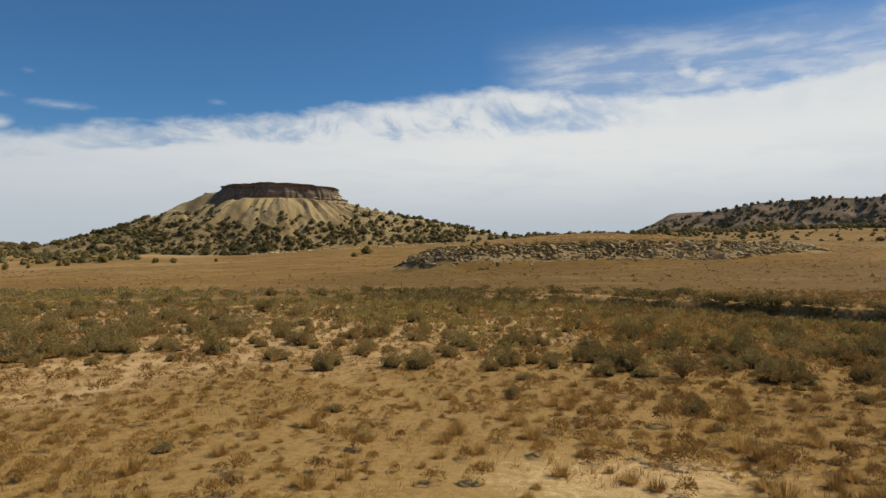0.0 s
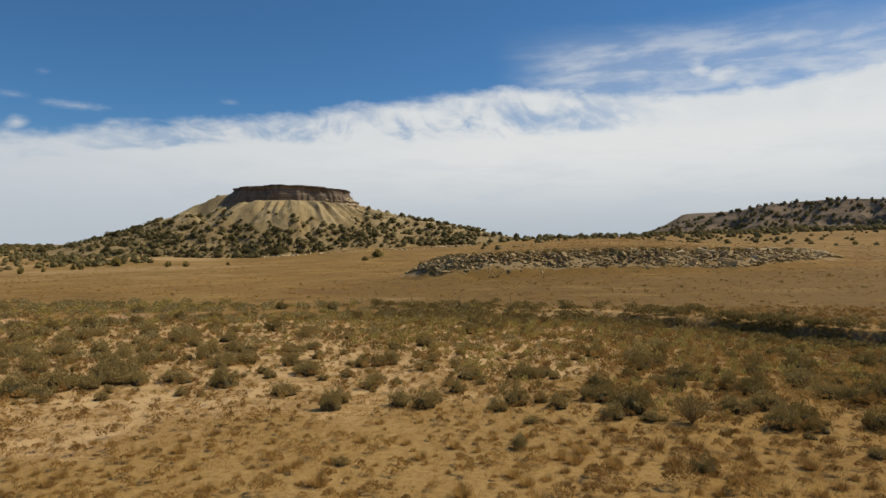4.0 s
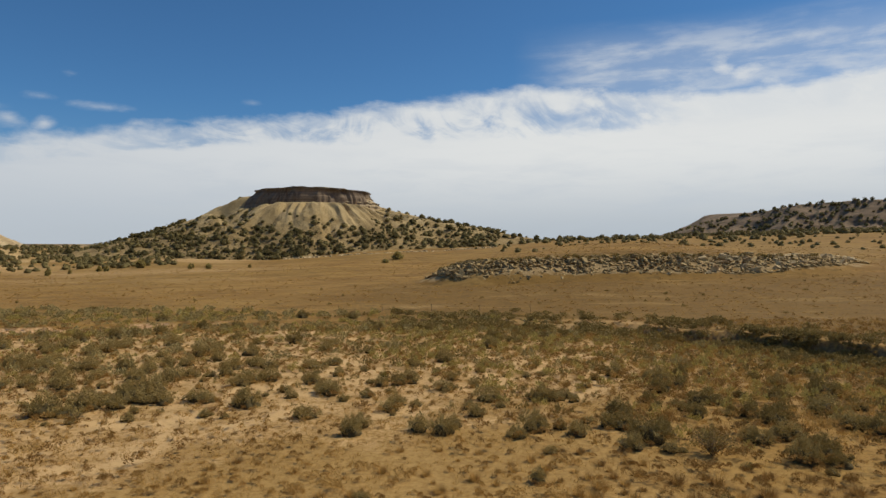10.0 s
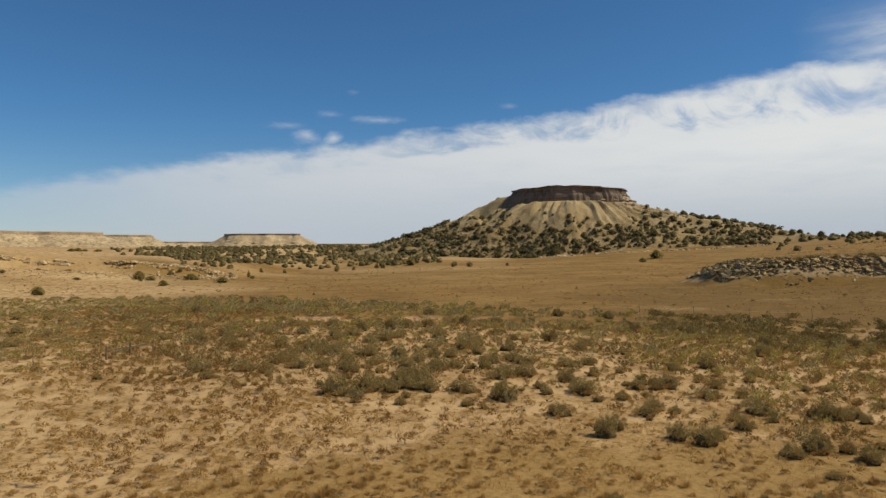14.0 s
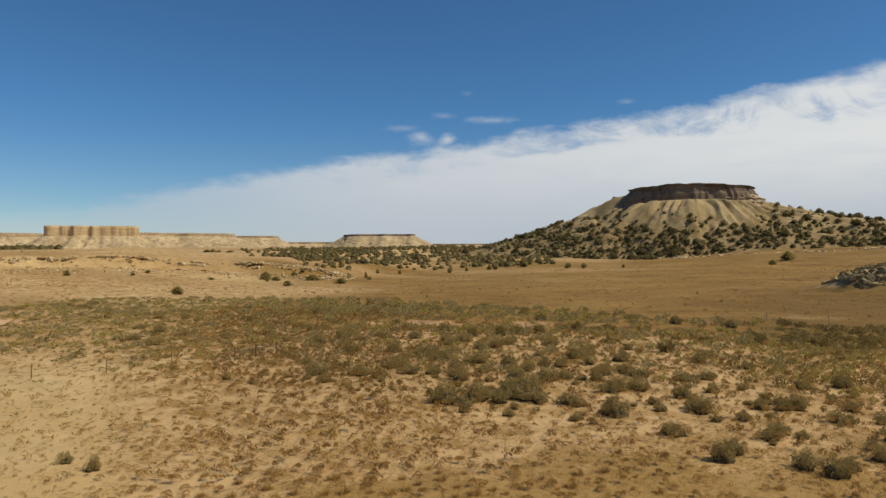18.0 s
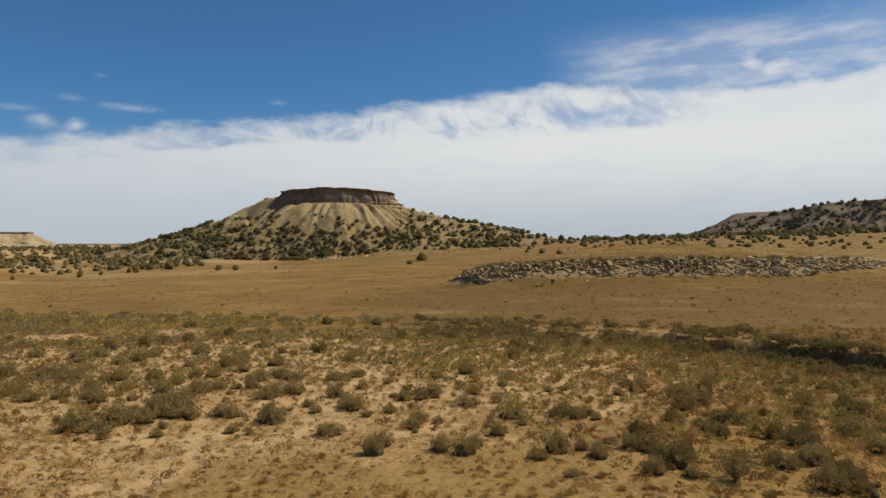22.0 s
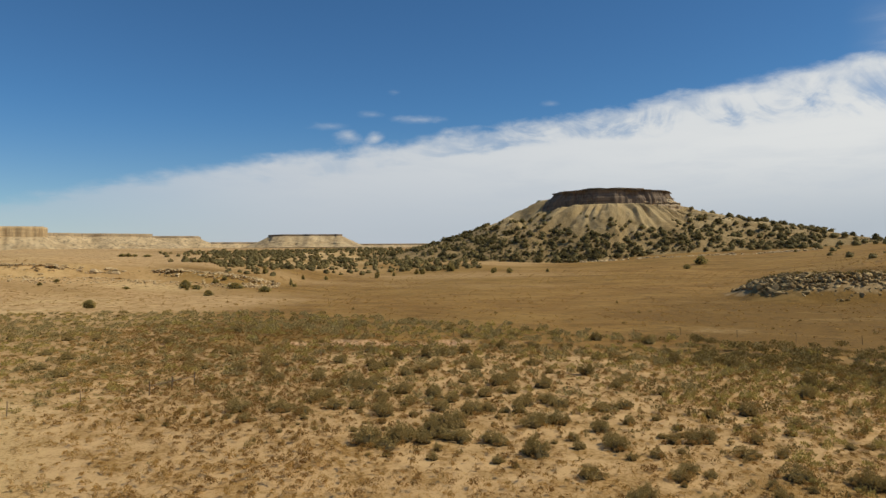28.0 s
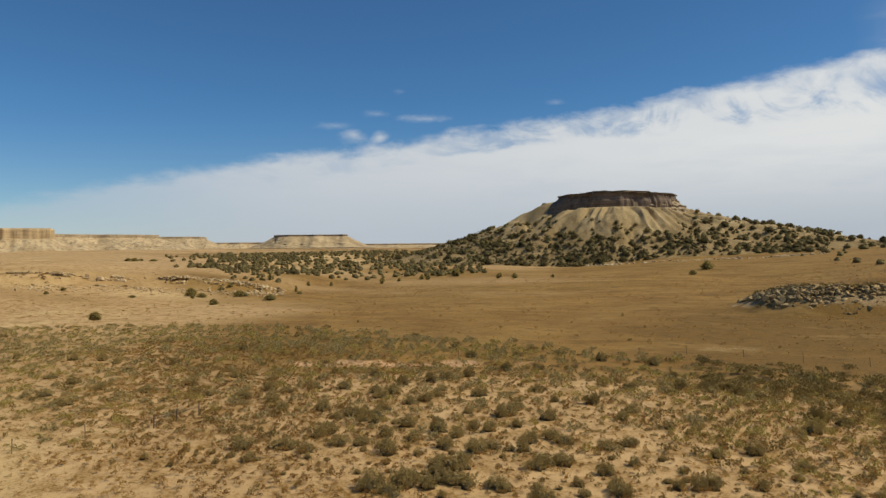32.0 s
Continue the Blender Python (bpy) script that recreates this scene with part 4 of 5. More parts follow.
# dark brush in and along the wash
pts = []
for i in range(1500):
    s = 5.9 * rng.random() ** 1.15
    k = int(s)
    (ax, ay), (bx, by) = WASH[k], WASH[k + 1]
    u = s - k
    back = rng.normal() * 2.4 + (0.0 if s > 3.5 else -2.2)
    if i % 2 == 0 and s < 3.2:
        back = rng.normal() * 1.0 - 1.3
    elif s >= 3.2:
        back = rng.normal() * 4.0 - 1.0
        if i % 5 < 3:
            continue
    x, y = ax + (bx - ax) * u, ay + (by - ay) * u
    if fbm(x / 4, y / 4, 2, 27) < -0.24:
        continue
    q = 1 + back / math.hypot(x, y)
    pts.append((x * q, y * q, (0.8 + 1.4 * rng.random()) * (1.1 if 3 < s < 6 else 1.0), 0.6 + 0.3 * rng.random()))
brush = [leaf_cloud(rng, 230, 0.075, 0.5, 0.6, 12) for _ in range(6)]
scatter("wash_brush", brush, pts, MAT["olive"], rng, "dark brush growing along the edge of the dry wash", "shrubs")


def low_density(x, y):
    r, az = np.hypot(x, y), np.degrees(np.arctan2(-x, y))
    d, s = along(WASH, x, y)
    return smooth(d, -46, -27) * smooth(d, 0, -2) * smooth(az, 12, -2) * smooth(az, -75, -60) * np.clip(fbm(x / 7, y / 7, 3, 29) + 0.6, 0.1, 1)


spots = place(rng, 11000, -12, 75, 18, 86, low_density, 0.66)
rows = np.column_stack([spots, 0.6 + 0.9 * rng.random(len(spots)) ** 1.5, 0.7 + 0.25 * rng.random(len(spots))])
some = rng.random(len(spots)) < 0.74
scatter("rabbitbrush_cover", half_shrub, rows[some], MAT["yellow"], rng, "yellow-green rabbitbrush on the low ground before the wash", "shrubs")
scatter("greasewood_cover", half_shrub, rows[~some], MAT["olive"], rng, "olive greasewood on the low ground before the wash", "shrubs")


def grass_density(x, y):
    r, az = np.hypot(x, y), np.degrees(np.arctan2(-x, y))
    d = smooth(np.abs(az - 28), 90, 80) * (1 - 0.3 * smooth(r, 33, 38) * smooth(az, 4, 14) - 0.3 * smooth(r, 38, 75)) * (1 - 0.5 * smooth(az, 56, 70)) * (1 + 0.5 * smooth(az, 28, 38) * smooth(az, 62, 54))
    drift = 0.25 + 1.2 * np.clip(fbm(x / 5, y / 5, 3, 31) + 0.45, 0, 1)
    bare = np.clip(0.28 + 3.0 * fbm(x / 7, y / 18, 4, 32), 0.03, 1.5)
    w = smooth(az, 46, 60)
    return d * (drift * (1 - w) + bare * w)


fine_tufts = [leaf_cloud(rng, 520, 0.044, 0.5, 0.44, 3, slim=0.26, long=2.0) for _ in range(5)]
fine_tufts += [grass_tuft(rng, 260, 0.5, 0.5, 0.008) for _ in range(3)]
mounds = [leaf_cloud(rng, 140, 0.075, 0.48, 0.6, 4, slim=0.34, long=1.5) for _ in range(8)]
tiny_tufts = [leaf_cloud(rng, 13, 0.17, 0.45, 0.36, 3, slim=0.4, long=1.5) for _ in range(6)]
spots = place(rng, 80000, -100, 60, -40, 85, grass_density, 0.6)
spots = spots[np.hypot(spots[:, 0], spots[:, 1]) > 12.5]
far_off = np.hypot(spots[:, 0], spots[:, 1])
az = np.degrees(np.arctan2(-spots[:, 0], spots[:, 1]))
size = (0.44 + 0.24 * smooth(az, 30, 40) * smooth(az, 64, 56) + (0.5 + 0.35 * smooth(far_off, 30, 22)) * rng.random(len(spots)) ** (2 + 2 * smooth(az, 30, 40)) + 0.35 * smooth(az, 2, -18) * rng.random(len(spots))) * (1 - 0.3 * smooth(az, 50, 66))
tall = (0.7 + 0.45 * rng.random(len(spots))) * (1 - 0.35 * smooth(az, 46, 64))
# a browner belt of grass inside the fence, and on the low ground by the wash
belt = 0.5 * np.exp(-((az - 42) / 12) ** 2) * smooth(far_off, 38, 46) + 0.45 * smooth(az, -4, -20) * smooth(far_off, 40, 32) + 0.45 * fbm(spots[:, 0] / 8, spots[:, 1] / 8, 2, 35) + 0.5 * smooth(far_off, 26, 33)
dun = (belt > rng.random(len(spots)) * 0.9) & (az < 52)
pale_side = (az > 58) & ~dun & (rng.random(len(spots)) < 0.3 + 0.7 * smooth(az, 56, 76))
for sel, pats, mat, name, text in ((pale_side, mounds, "straw_grass", "bunch_grass", "pale straw-coloured grass tufts on bare sand"),
                                   (~dun & ~pale_side & (far_off < 31), fine_tufts, "grass", "bunch_grass", "dry golden bunch grass tufts on sand"),
                                   (~dun & ~pale_side & (far_off >= 31), mounds, "grass", "bunch_grass", "dry golden bunch grass among the sagebrush"),
                                   (dun & (far_off < 31), fine_tufts, "brown", "brown_grass", "brown dry grass tufts near the camera"),
                                   (dun & (far_off >= 31), mounds, "brown", "brown_grass", "brown dry grass along the fence and wash")):
    scatter(name, pats, np.column_stack([spots[sel], size[sel], tall[sel]]), MAT[mat], rng, text, "grass")


def short_density(x, y):
    r, az = np.hypot(x, y), np.degrees(np.arctan2(-x, y))
    return smooth(np.abs(az - 25), 90, 80) * smooth(r, 12, 14) * (1 - 0.7 * smooth(r, 32, 46)) * (1 - 0.5 * smooth(az, 42, 60)) * np.clip(fbm(x / 2.2, y / 2.2, 3, 33) * 1.6 + 0.6, 0.05, 1)


short = [grass_tuft(rng, 11, 0.2, 0.26, 0.012) for _ in range(6)]
spots = place(rng, 95000, -48, 34, -18, 46, short_density, 0.12)
rows = np.column_stack([spots, 0.6 + 0.7 * rng.random(len(spots)), 0.6 + 0.6 * rng.random(len(spots))])
scatter("short_grass", short, rows, MAT["grass"], rng, "short dry grass and litter between the tufts", "grass")


def plain_density(x, y):
    r, az = np.hypot(x, y), np.degrees(np.arctan2(-x, y))
    return smooth(r, 75, 95) * (1 - smooth(r, 240, 380)) * smooth(np.abs(az - 25), 80, 70) * (0.15 + np.clip(fbm(x / 20, y / 20, 3, 37) + 0.4, 0, 1)) * (0.5 + 0.5 * smooth(az, 14, -8) + 0.5 * smooth(az, 48, 58))


spots = place(rng, 105000, -330, 180, -20, 360, plain_density, 0.7)
rows = np.column_stack([spots, 0.5 + 1.1 * rng.random(len(spots)) ** 3, 0.35 + 0.3 * rng.random(len(spots))])
half = rng.random(len(spots)) < 0.35 + 0.4 * smooth(spots[:, 0], -10, 10)
scatter("plain_grass", tiny_tufts, rows[half], MAT["brown"], rng, "short brown grass over the open plain", "grass")
dots = rng.random(len(spots)) < 0.022 * smooth(spots[:, 1], 190, 110) * (0.5 + smooth(spots[:, 0], -20, 10))
scatter("plain_brush", half_shrub, np.column_stack([spots[dots], 0.5 + 0.7 * rng.random(dots.sum()), 0.7 + 0.3 * rng.random(dots.sum())]), MAT["olive"], rng, "small olive shrubs dotted over the plain", "shrubs")
scatter("plain_grass", tiny_tufts, rows[~half], MAT["grass"], rng, "short straw-coloured grass over the open plain", "grass")



def flat_density(x, y):
    r, az = np.hypot(x, y), np.degrees(np.arctan2(-x, y))
    return smooth(az, 44, 56) * smooth(r, 26, 32) * smooth(r, 125, 95) * np.clip(0.3 + 2.8 * fbm(x / 8, y / 20, 3, 39), 0.04, 1)


spots = place(rng, 17000, -125, -18, -35, 80, flat_density, 0.5)
rows = np.column_stack([spots, 0.3 + 0.6 * rng.random(len(spots)) ** 2.2, 0.55 + 0.4 * rng.random(len(spots))])
pick = rng.random(len(spots))
low = [leaf_cloud(rng, 20, 0.16, 0.5, 0.4, 4, slim=0.35, long=1.6) for _ in range(6)]
for sel, mat, name, text in ((pick < 0.65, "straw_grass", "low_grass", "low straw-coloured grass on bare sand"), ((pick >= 0.65) & (pick < 0.86), "grass", "low_grass", "low brown grass on bare sand"),
                             (pick >= 0.86, "sage_far", "low_sage", "low sagebrush seedlings on bare sand")):
    scatter(name, low, rows[sel], MAT[mat], rng, text, "plants")


# ---- the mesa ----
def mesa_profile(q, right, away):
    """Height of the slope at q metres from the middle, in a direction across the view and away from it."""
    front = np.interp(q, [0, 40, 49, 56, 64, 76, 90, 104, 118, 150, 260], [43.2, 43.2, 41.6, 38, 31.8, 22.5, 14.5, 7.5, 3, -3, -20])
    front = front - smooth(q, 84, 52) * (2.8 * np.exp(-((right + 0.86) / 0.25) ** 2) + 2.5 * np.exp(-((right - 0.9) / 0.16) ** 2))
    left = np.interp(q, [0, 40, 47, 55, 62, 81, 102, 123, 145, 165, 200, 260], [49, 50.5, 50, 47, 42.8, 33, 25, 18.7, 12.3, 9, 5, 0])
    rite = np.interp(q, [0, 46, 59, 89, 115, 149, 174, 215, 260], [42, 43, 40, 33.5, 28.5, 22, 17.5, 11, 5])
    w = right ** 2
    w = w ** (1.6 + 4.4 * smooth(q, 72, 48)) * (1 - smooth(q, 76, 60) * smooth(away, 0.02, -0.2) * (right < 0))
    side = np.where(right > 0, rite, left)
    return side * w + front * (1 - w)


def make_mesa():
    top = thing("mesa", "flat-topped sandstone mesa with dark cliff cap above pale juniper-dotted slopes", "mesa")
    mx, my = MESA
    az0 = math.atan2(-mx, my)
    nt, nr = 560, 130
    th = math.pi / 2 + np.linspace(0, 2 * math.pi, nt, endpoint=False)
    rr = np.concatenate([np.linspace(0, 34, 5), np.linspace(36, 140, nr - 25), np.linspace(144, 255, 20)])
    R, T = np.meshgrid(rr, th, indexing="ij")
    # axes: right across the view, and away from the camera
    ca, sa = math.cos(az0), math.sin(az0)
    dx, dy = R * np.cos(T), R * np.sin(T)
    X, Y = mx + dx * ca - dy * sa, my + dx * sa + dy * ca
    warp = T + 0.05 * fbm(T * 5, R / 14, 2, 40)
    ripple = 1 - 2 * np.abs(fbm(warp * 8.5, R * 0.012, 2, 41))
    reach = 60 + 26 * fbm(T * 7, 0 * T, 2, 42)
    gully = fbm(warp * 3.2, R * 0.01, 3, 43)
    Z = mesa_profile(R + 7 * gully * smooth(R, 46, 74), np.cos(T), np.sin(T))
    Z += 5.5 * (ripple - 0.78) * smooth(R, 40, 49) * (1 - smooth(R, reach, reach + 22))
    Z += (1.8 * fbm(X / 11, Y / 11, 4, 45) + 0.8 * fbm(X / 3, Y / 3, 2, 46)) * smooth(R, 45, 60)
    v = np.stack([X.ravel(), Y.ravel(), Z.ravel()], 1)
    me = mesh_of("talus", v, grid_faces(nr, nt, True), MAT["talus"], True)
    part("slope", me, top, "pale eroded talus slope with gullies")
    # cap: a lower cliff and two thinner beds, each with a broken edge
    beds = (("cliff", 34.0, 52.6, 2.0, 0.0, "cap_dark", 51), ("rock_bed", 52.4, 54.3, -10.5, 2.2, "cap_dark", 53), ("rock_bed", 54.2, 55.3, -16.0, 0.6, "cap_pale", 57),
            ("rock_bed", 38.5, 44.6, -1.0, 11.0, "cap_pale", 58), ("rock_bed", 44.3, 48.2, -2.5, 6.5, "cap_pale", 59))
    for name, z0, z1, grow, shift, mat, seed in beds:
        n, lv = 420, 10
        t = np.linspace(0, 2 * math.pi, n, endpoint=False)
        edge = 1 + 0.10 * fbm(np.cos(t) * 2 + 5, np.sin(t) * 2 + 5, 4, seed)
        a, b = 45 + grow, 36 + grow
        hx = np.sign(np.cos(t)) * np.abs(np.cos(t)) ** 0.7 * a * edge
        hy = np.sign(np.sin(t)) * np.abs(np.sin(t)) ** 0.8 * b * edge
        rings = []
        for k in range(lv):
            u = k / (lv - 1)
            notch = 1 + 0.06 * fbm(t * 11, np.full(n, u * 1.2), 3, seed + 2) + 0.035 * fbm(t * 34, np.full(n, u * 0.6), 2, seed + 4) + 0.012 * math.sin(u * 12) - 0.11 * u
            rings.append(np.stack([hx * notch, hy * notch, np.full(n, z0 + (z1 - z0) * u)], 1))
        rings.append(np.stack([hx * 0.93, hy * 0.93, z1 + 0.4 + 0.5 * fbm(hx / 9, hy / 9, 3, seed)], 1))
        rings.append(np.stack([hx * 0.4, hy * 0.4, np.full(n, z1 + 0.7)], 1))
        rings.append(np.stack([hx * 0.01, hy * 0.01, np.full(n, z1 + 0.8)], 1))
        p = np.concatenate(rings)
        p[:, 0] += shift + np.where(p[:, 0] < 0, 0.7, 0.1) * np.clip(p[:, 2] - 43, 0, 12) * (-p[:, 0] / a)
        x, y = mx + p[:, 0] * ca - p[:, 1] * sa, my + p[:, 0] * sa + p[:, 1] * ca
        # the beds dip a little to the right
        part(name, mesh_of(name, np.stack([x, y, p[:, 2] - 0.015 * p[:, 0]], 1), grid_faces(lv + 3, n, True), MAT[mat]), top,
             "dark cliff of fractured sandstone" if name == "cliff" else "")
    return v.reshape(nr, nt, 3)


MESA_NET = make_mesa()


# ---- far landforms ----
def tableland(name, label, outline, z0, z_mid, z_top, foot, mats, seed, cliff=0.0, category="mesa", dip=0.0, rows=26, per=3.0, shoulder=None):
    """A mesa over an outline of plan corners: a slope that flares to its foot, a cliff, and a flat top. Its parts are slope and cliff."""
    ob = thing(name, label, category)
    pts = []
    for (ax, ay), (bx, by) in zip(outline, outline[1:] + outline[:1]):
        k = max(2, int(math.hypot(bx - ax, by - ay) / per))
        for i in range(k):
            pts.append((ax + (bx - ax) * i / k, ay + (by - ay) * i / k))
    p = np.array(pts)
    for _ in range(6):
        p = (np.roll(p, 1, 0) + 2 * p + np.roll(p, -1, 0)) / 4
    n = len(p)
    tang = np.roll(p, -1, 0) - np.roll(p, 1, 0)
    nor = np.stack([tang[:, 1], -tang[:, 0]], 1)
    nor /= np.linalg.norm(nor, axis=1)[:, None]
    if np.sum(nor * (p - p.mean(0))) < 0:
        nor = -nor
    wander = fbm(p[:, 0] / (foot * 0.5), p[:, 1] / (foot * 0.5), 4, seed)
    p = p + nor * (wander * foot * 0.35)[:, None]
    low = np.zeros(n)
    if shoulder:
        low = shoulder[3] * np.exp(-((p[:, 0] - shoulder[0]) ** 2 + (p[:, 1] - shoulder[1]) ** 2) / shoulder[2] ** 2)
    rings = []
    for k in range(rows):
        u = k / (rows - 1)
        q = p + nor * (foot * (1 - u) * (1 + 0.5 * wander))[:, None]
        cut = fbm(q[:, 0] / 18, q[:, 1] / 18 + u * 0.4, 4, seed + 3) * foot * 0.16 * math.sin(math.pi * min(1, u * 1.05))
        q = q + nor * cut[:, None]
        z = z0 + (z_mid - low - z0) * (u ** 1.45)
        rings.append(np.column_stack([q, z + 0 * q[:, 0] + dip * (q[:, 0] - p[:, 0].mean())]))
    c = p.mean(0)
    if not cliff:
        for s, h in ((0.985, z_top), (0.6, z_top + 1), (0.02, z_top + 1)):
            q = c + (p - c) * s
            rings.append(np.column_stack([q, h - low * (s > 0.9) + fbm(q[:, 0] / 30, q[:, 1] / 30, 3, seed) * 2 + dip * (q[:, 0] - p[:, 0].mean())]))
    v = np.concatenate(rings)
    part("slope", mesh_of("slope", v, grid_faces(len(rings), n, True), MAT[mats[0]], True), ob)
    if cliff:
        rings = []
        for k in range(6):
            u = k / 5
            jag = fbm(p[:, 0] / 6, p[:, 1] / 6 + 2 * u, 3, seed + 5) * cliff * 0.25
            q = p + nor * (jag + 0.5)[:, None]
            rings.append(np.column_stack([q, z_mid - low - 2 + (z_top - z_mid + 2) * u]))
        for s, h in ((0.97, z_top + 0.3), (0.5, z_top + 0.8), (0.01, z_top + 0.8)):
            q = c + (p - c) * s
            rings.append(np.column_stack([q, h - low * (s > 0.9)]))
        part("cliff", mesh_of("cliff", np.concatenate(rings), grid_faces(len(rings), n, True), MAT[mats[1]]), ob)
    return v


def arc(rows):
    return [polar(a, r) for a, r in rows]


long_mesa = tableland("mesa", "long dark mesa with juniper-covered slopes",
                      arc([(-18.4, 930), (-19.3, 880), (-21.5, 858), (-25, 850), (-31, 835), (-40, 830), (-55, 830), (-56, 1200), (-38, 1250), (-19.5, 1150)]),
                      24, 59.5, 60.6, 72, ("right_mesa", "right_mesa"), 71, shoulder=(*polar(-18.6, 900), 75, 17))
tableland("butte", "small flat-topped butte with pale banded slopes", arc([(41.9, 2280), (39, 2260), (35.8, 2250), (36.0, 2420), (41.5, 2440)]),
          26, 64, 69, 95, ("butte", "cap_dark"), 73, cliff=4, per=6)
tableland("butte", "pale sandstone butte with a vertical cliff band", arc([(63.6, 1430), (60.6, 1400), (57.7, 1400), (58.2, 1500), (63.1, 1530)]),
          14, 43, 61, 60, ("butte", "butte_cliff"), 77, cliff=2.5, per=2.5)
tableland("mesa", "low far mesa with a thin dark rim", arc([(61, 1900), (55, 1950), (51.0, 2000), (51.4, 2400), (60, 2400)]),
          18, 56, 64, 110, ("far", "cap_pale"), 79, cliff=5, per=8)
tableland("mesa", "low far mesa with a thin dark rim", arc([(53, 2300), (50, 2320), (47.2, 2350), (47.6, 2700), (53, 2700)]),
          18, 60, 66, 110, ("far", "cap_pale"), 80, cliff=5, per=8)
tableland("mesa", "low far mesa beyond the sagebrush flat", arc([(81, 1700), (76, 1650), (70, 1700), (62, 1900), (63, 2500), (81, 2500)]),
          18, 48, 57, 80, ("far", "cap_pale"), 83, cliff=5, per=8)
tableland("mesa", "low far mesa beyond the bare hill", arc([(92, 2350), (85, 2250), (78, 2200), (78, 2700), (92, 2700)]),
          18, 50, 57, 90, ("far", "cap_pale"), 84, cliff=5, per=8)
tableland("mesa", "hazy low mesa on the horizon", arc([(47, 3000), (44, 3000), (41, 3000), (41, 3500), (47, 3500)]),
          20, 48, 55, 70, ("far", "cap_pale"), 85, cliff=5, per=14)
tableland("mesa", "hazy low mesa on the horizon", arc([(35.2, 2900), (33, 2900), (26, 2950), (24, 3000), (25, 3500), (35, 3500)]),
          20, 38, 44, 70, ("far", "cap_pale"), 87, cliff=5, per=14)
tableland("mesa", "hazy low mesa on the horizon", arc([(48, 3800), (40, 3900), (20, 4000), (20, 4400), (48, 4400)]),
          20, 46, 52, 90, ("far", "far"), 89, cliff=5, per=20)


# ---- rocks ----
def rock_mesh(rng, flat=0.45, mat="rock"):
    bm = bmesh.new()
    bmesh.ops.create_cube(bm, size=1.0)
    for v in bm.verts:
        v.co += Vector(rng.normal(size=3) * 0.13)
        v.co.z *= flat
    bmesh.ops.bevel(bm, geom=bm.edges[:], offset=0.08, segments=1, affect="EDGES")
    for v in bm.verts:
        v.co += Vector(rng.normal(size=3) * 0.025)
    me = bpy.data.meshes.new("rock")
    bm.to_mesh(me)
    bm.free()
    me.materials.append(MAT[mat])
    return me


ROCKS = [rock_mesh(rng, f) for f in (0.3, 0.38, 0.45, 0.55, 0.7, 0.35, 0.5, 0.85)]
PALE_ROCKS = [rock_mesh(rng, f, "pale_rock") for f in (0.35, 0.45, 0.6, 0.8, 0.5)]


def line_at(line, share):
    s = share * (len(line) - 1)
    k = min(int(s), len(line) - 2)
    (ax, ay), (bx, by) = line[k], line[k + 1]
    return ax + (bx - ax) * (s - k), ay + (by - ay) * (s - k), math.atan2(by - ay, bx - ax)


def set_rocks(parent, line, count, size, depth, rng, lo=0.0, hi=1.0, rim=0.4, kinds=ROCKS, ground=ground_z):
    for i in range(count):
        x, y, a = line_at(line, lo + (hi - lo) * rng.random())
        r = math.hypot(x, y)
        on_rim = rng.random() < rim
        d = rng.normal() * 0.7 + 1.2 if on_rim else -depth * rng.random() ** 1.2
        x, y = x * (1 + d / r), y * (1 + d / r)
        s = size * (0.45 + 0.9 * rng.random() ** 1.5) * (1.15 if on_rim else 0.9)
        tilt = (rng.normal() * 0.1, rng.normal() * 0.1, a + rng.normal() * 0.3) if on_rim else (0.35 + rng.normal() * 0.35, rng.normal() * 0.4, a + rng.normal() * 0.8)
        part("rock", kinds[int(rng.integers(len(kinds)))], parent, m=Matrix.LocRotScale(
            (x, y, ground(x, y) + s * 0.05), Euler(tilt), (s * (1.2 + 0.7 * rng.random()), s * (0.8 + 0.4 * rng.random()), s * (0.9 + 0.3 * rng.random()))))


def rubble(name, line, count, size, depth, rng, label, mat="rock", gather=1.0):
    vs, fs, n = [], [], 0
    for i in range(count):
        x, y, a = line_at(line, rng.random())
        r = math.hypot(x, y)
        d = 1.5 - depth * rng.random() ** gather
        x, y = x * (1 + d / r), y * (1 + d / r)
        s = size * (0.4 + rng.random())
        v = np.array([(-1, -1, -1), (1, -1, -1), (1, 1, -1), (-1, 1, -1), (-1, -1, 1), (1, -1, 1), (1, 1, 1), (-1, 1, 1)]) * 0.5 + rng.normal(size=(8, 3)) * 0.12
        m = np.array(Euler((rng.normal() * 0.4, rng.normal() * 0.4, rng.random() * 6)).to_matrix())
        v = (v * (s * 1.5, s, s * 0.38)) @ m.T + (x, y, ground_z(x, y) + 0.1 * s)
        vs.append(v)
        fs.append(np.array([(3, 2, 1, 0), (4, 5, 6, 7), (0, 1, 5, 4), (1, 2, 6, 5), (2, 3, 7, 6), (3, 0, 4, 7)]) + n)
        n += 8
    return thing(name, label, "rocks", kind="stuff", data=mesh_of(name, np.concatenate(vs), np.concatenate(fs), MAT[mat]))


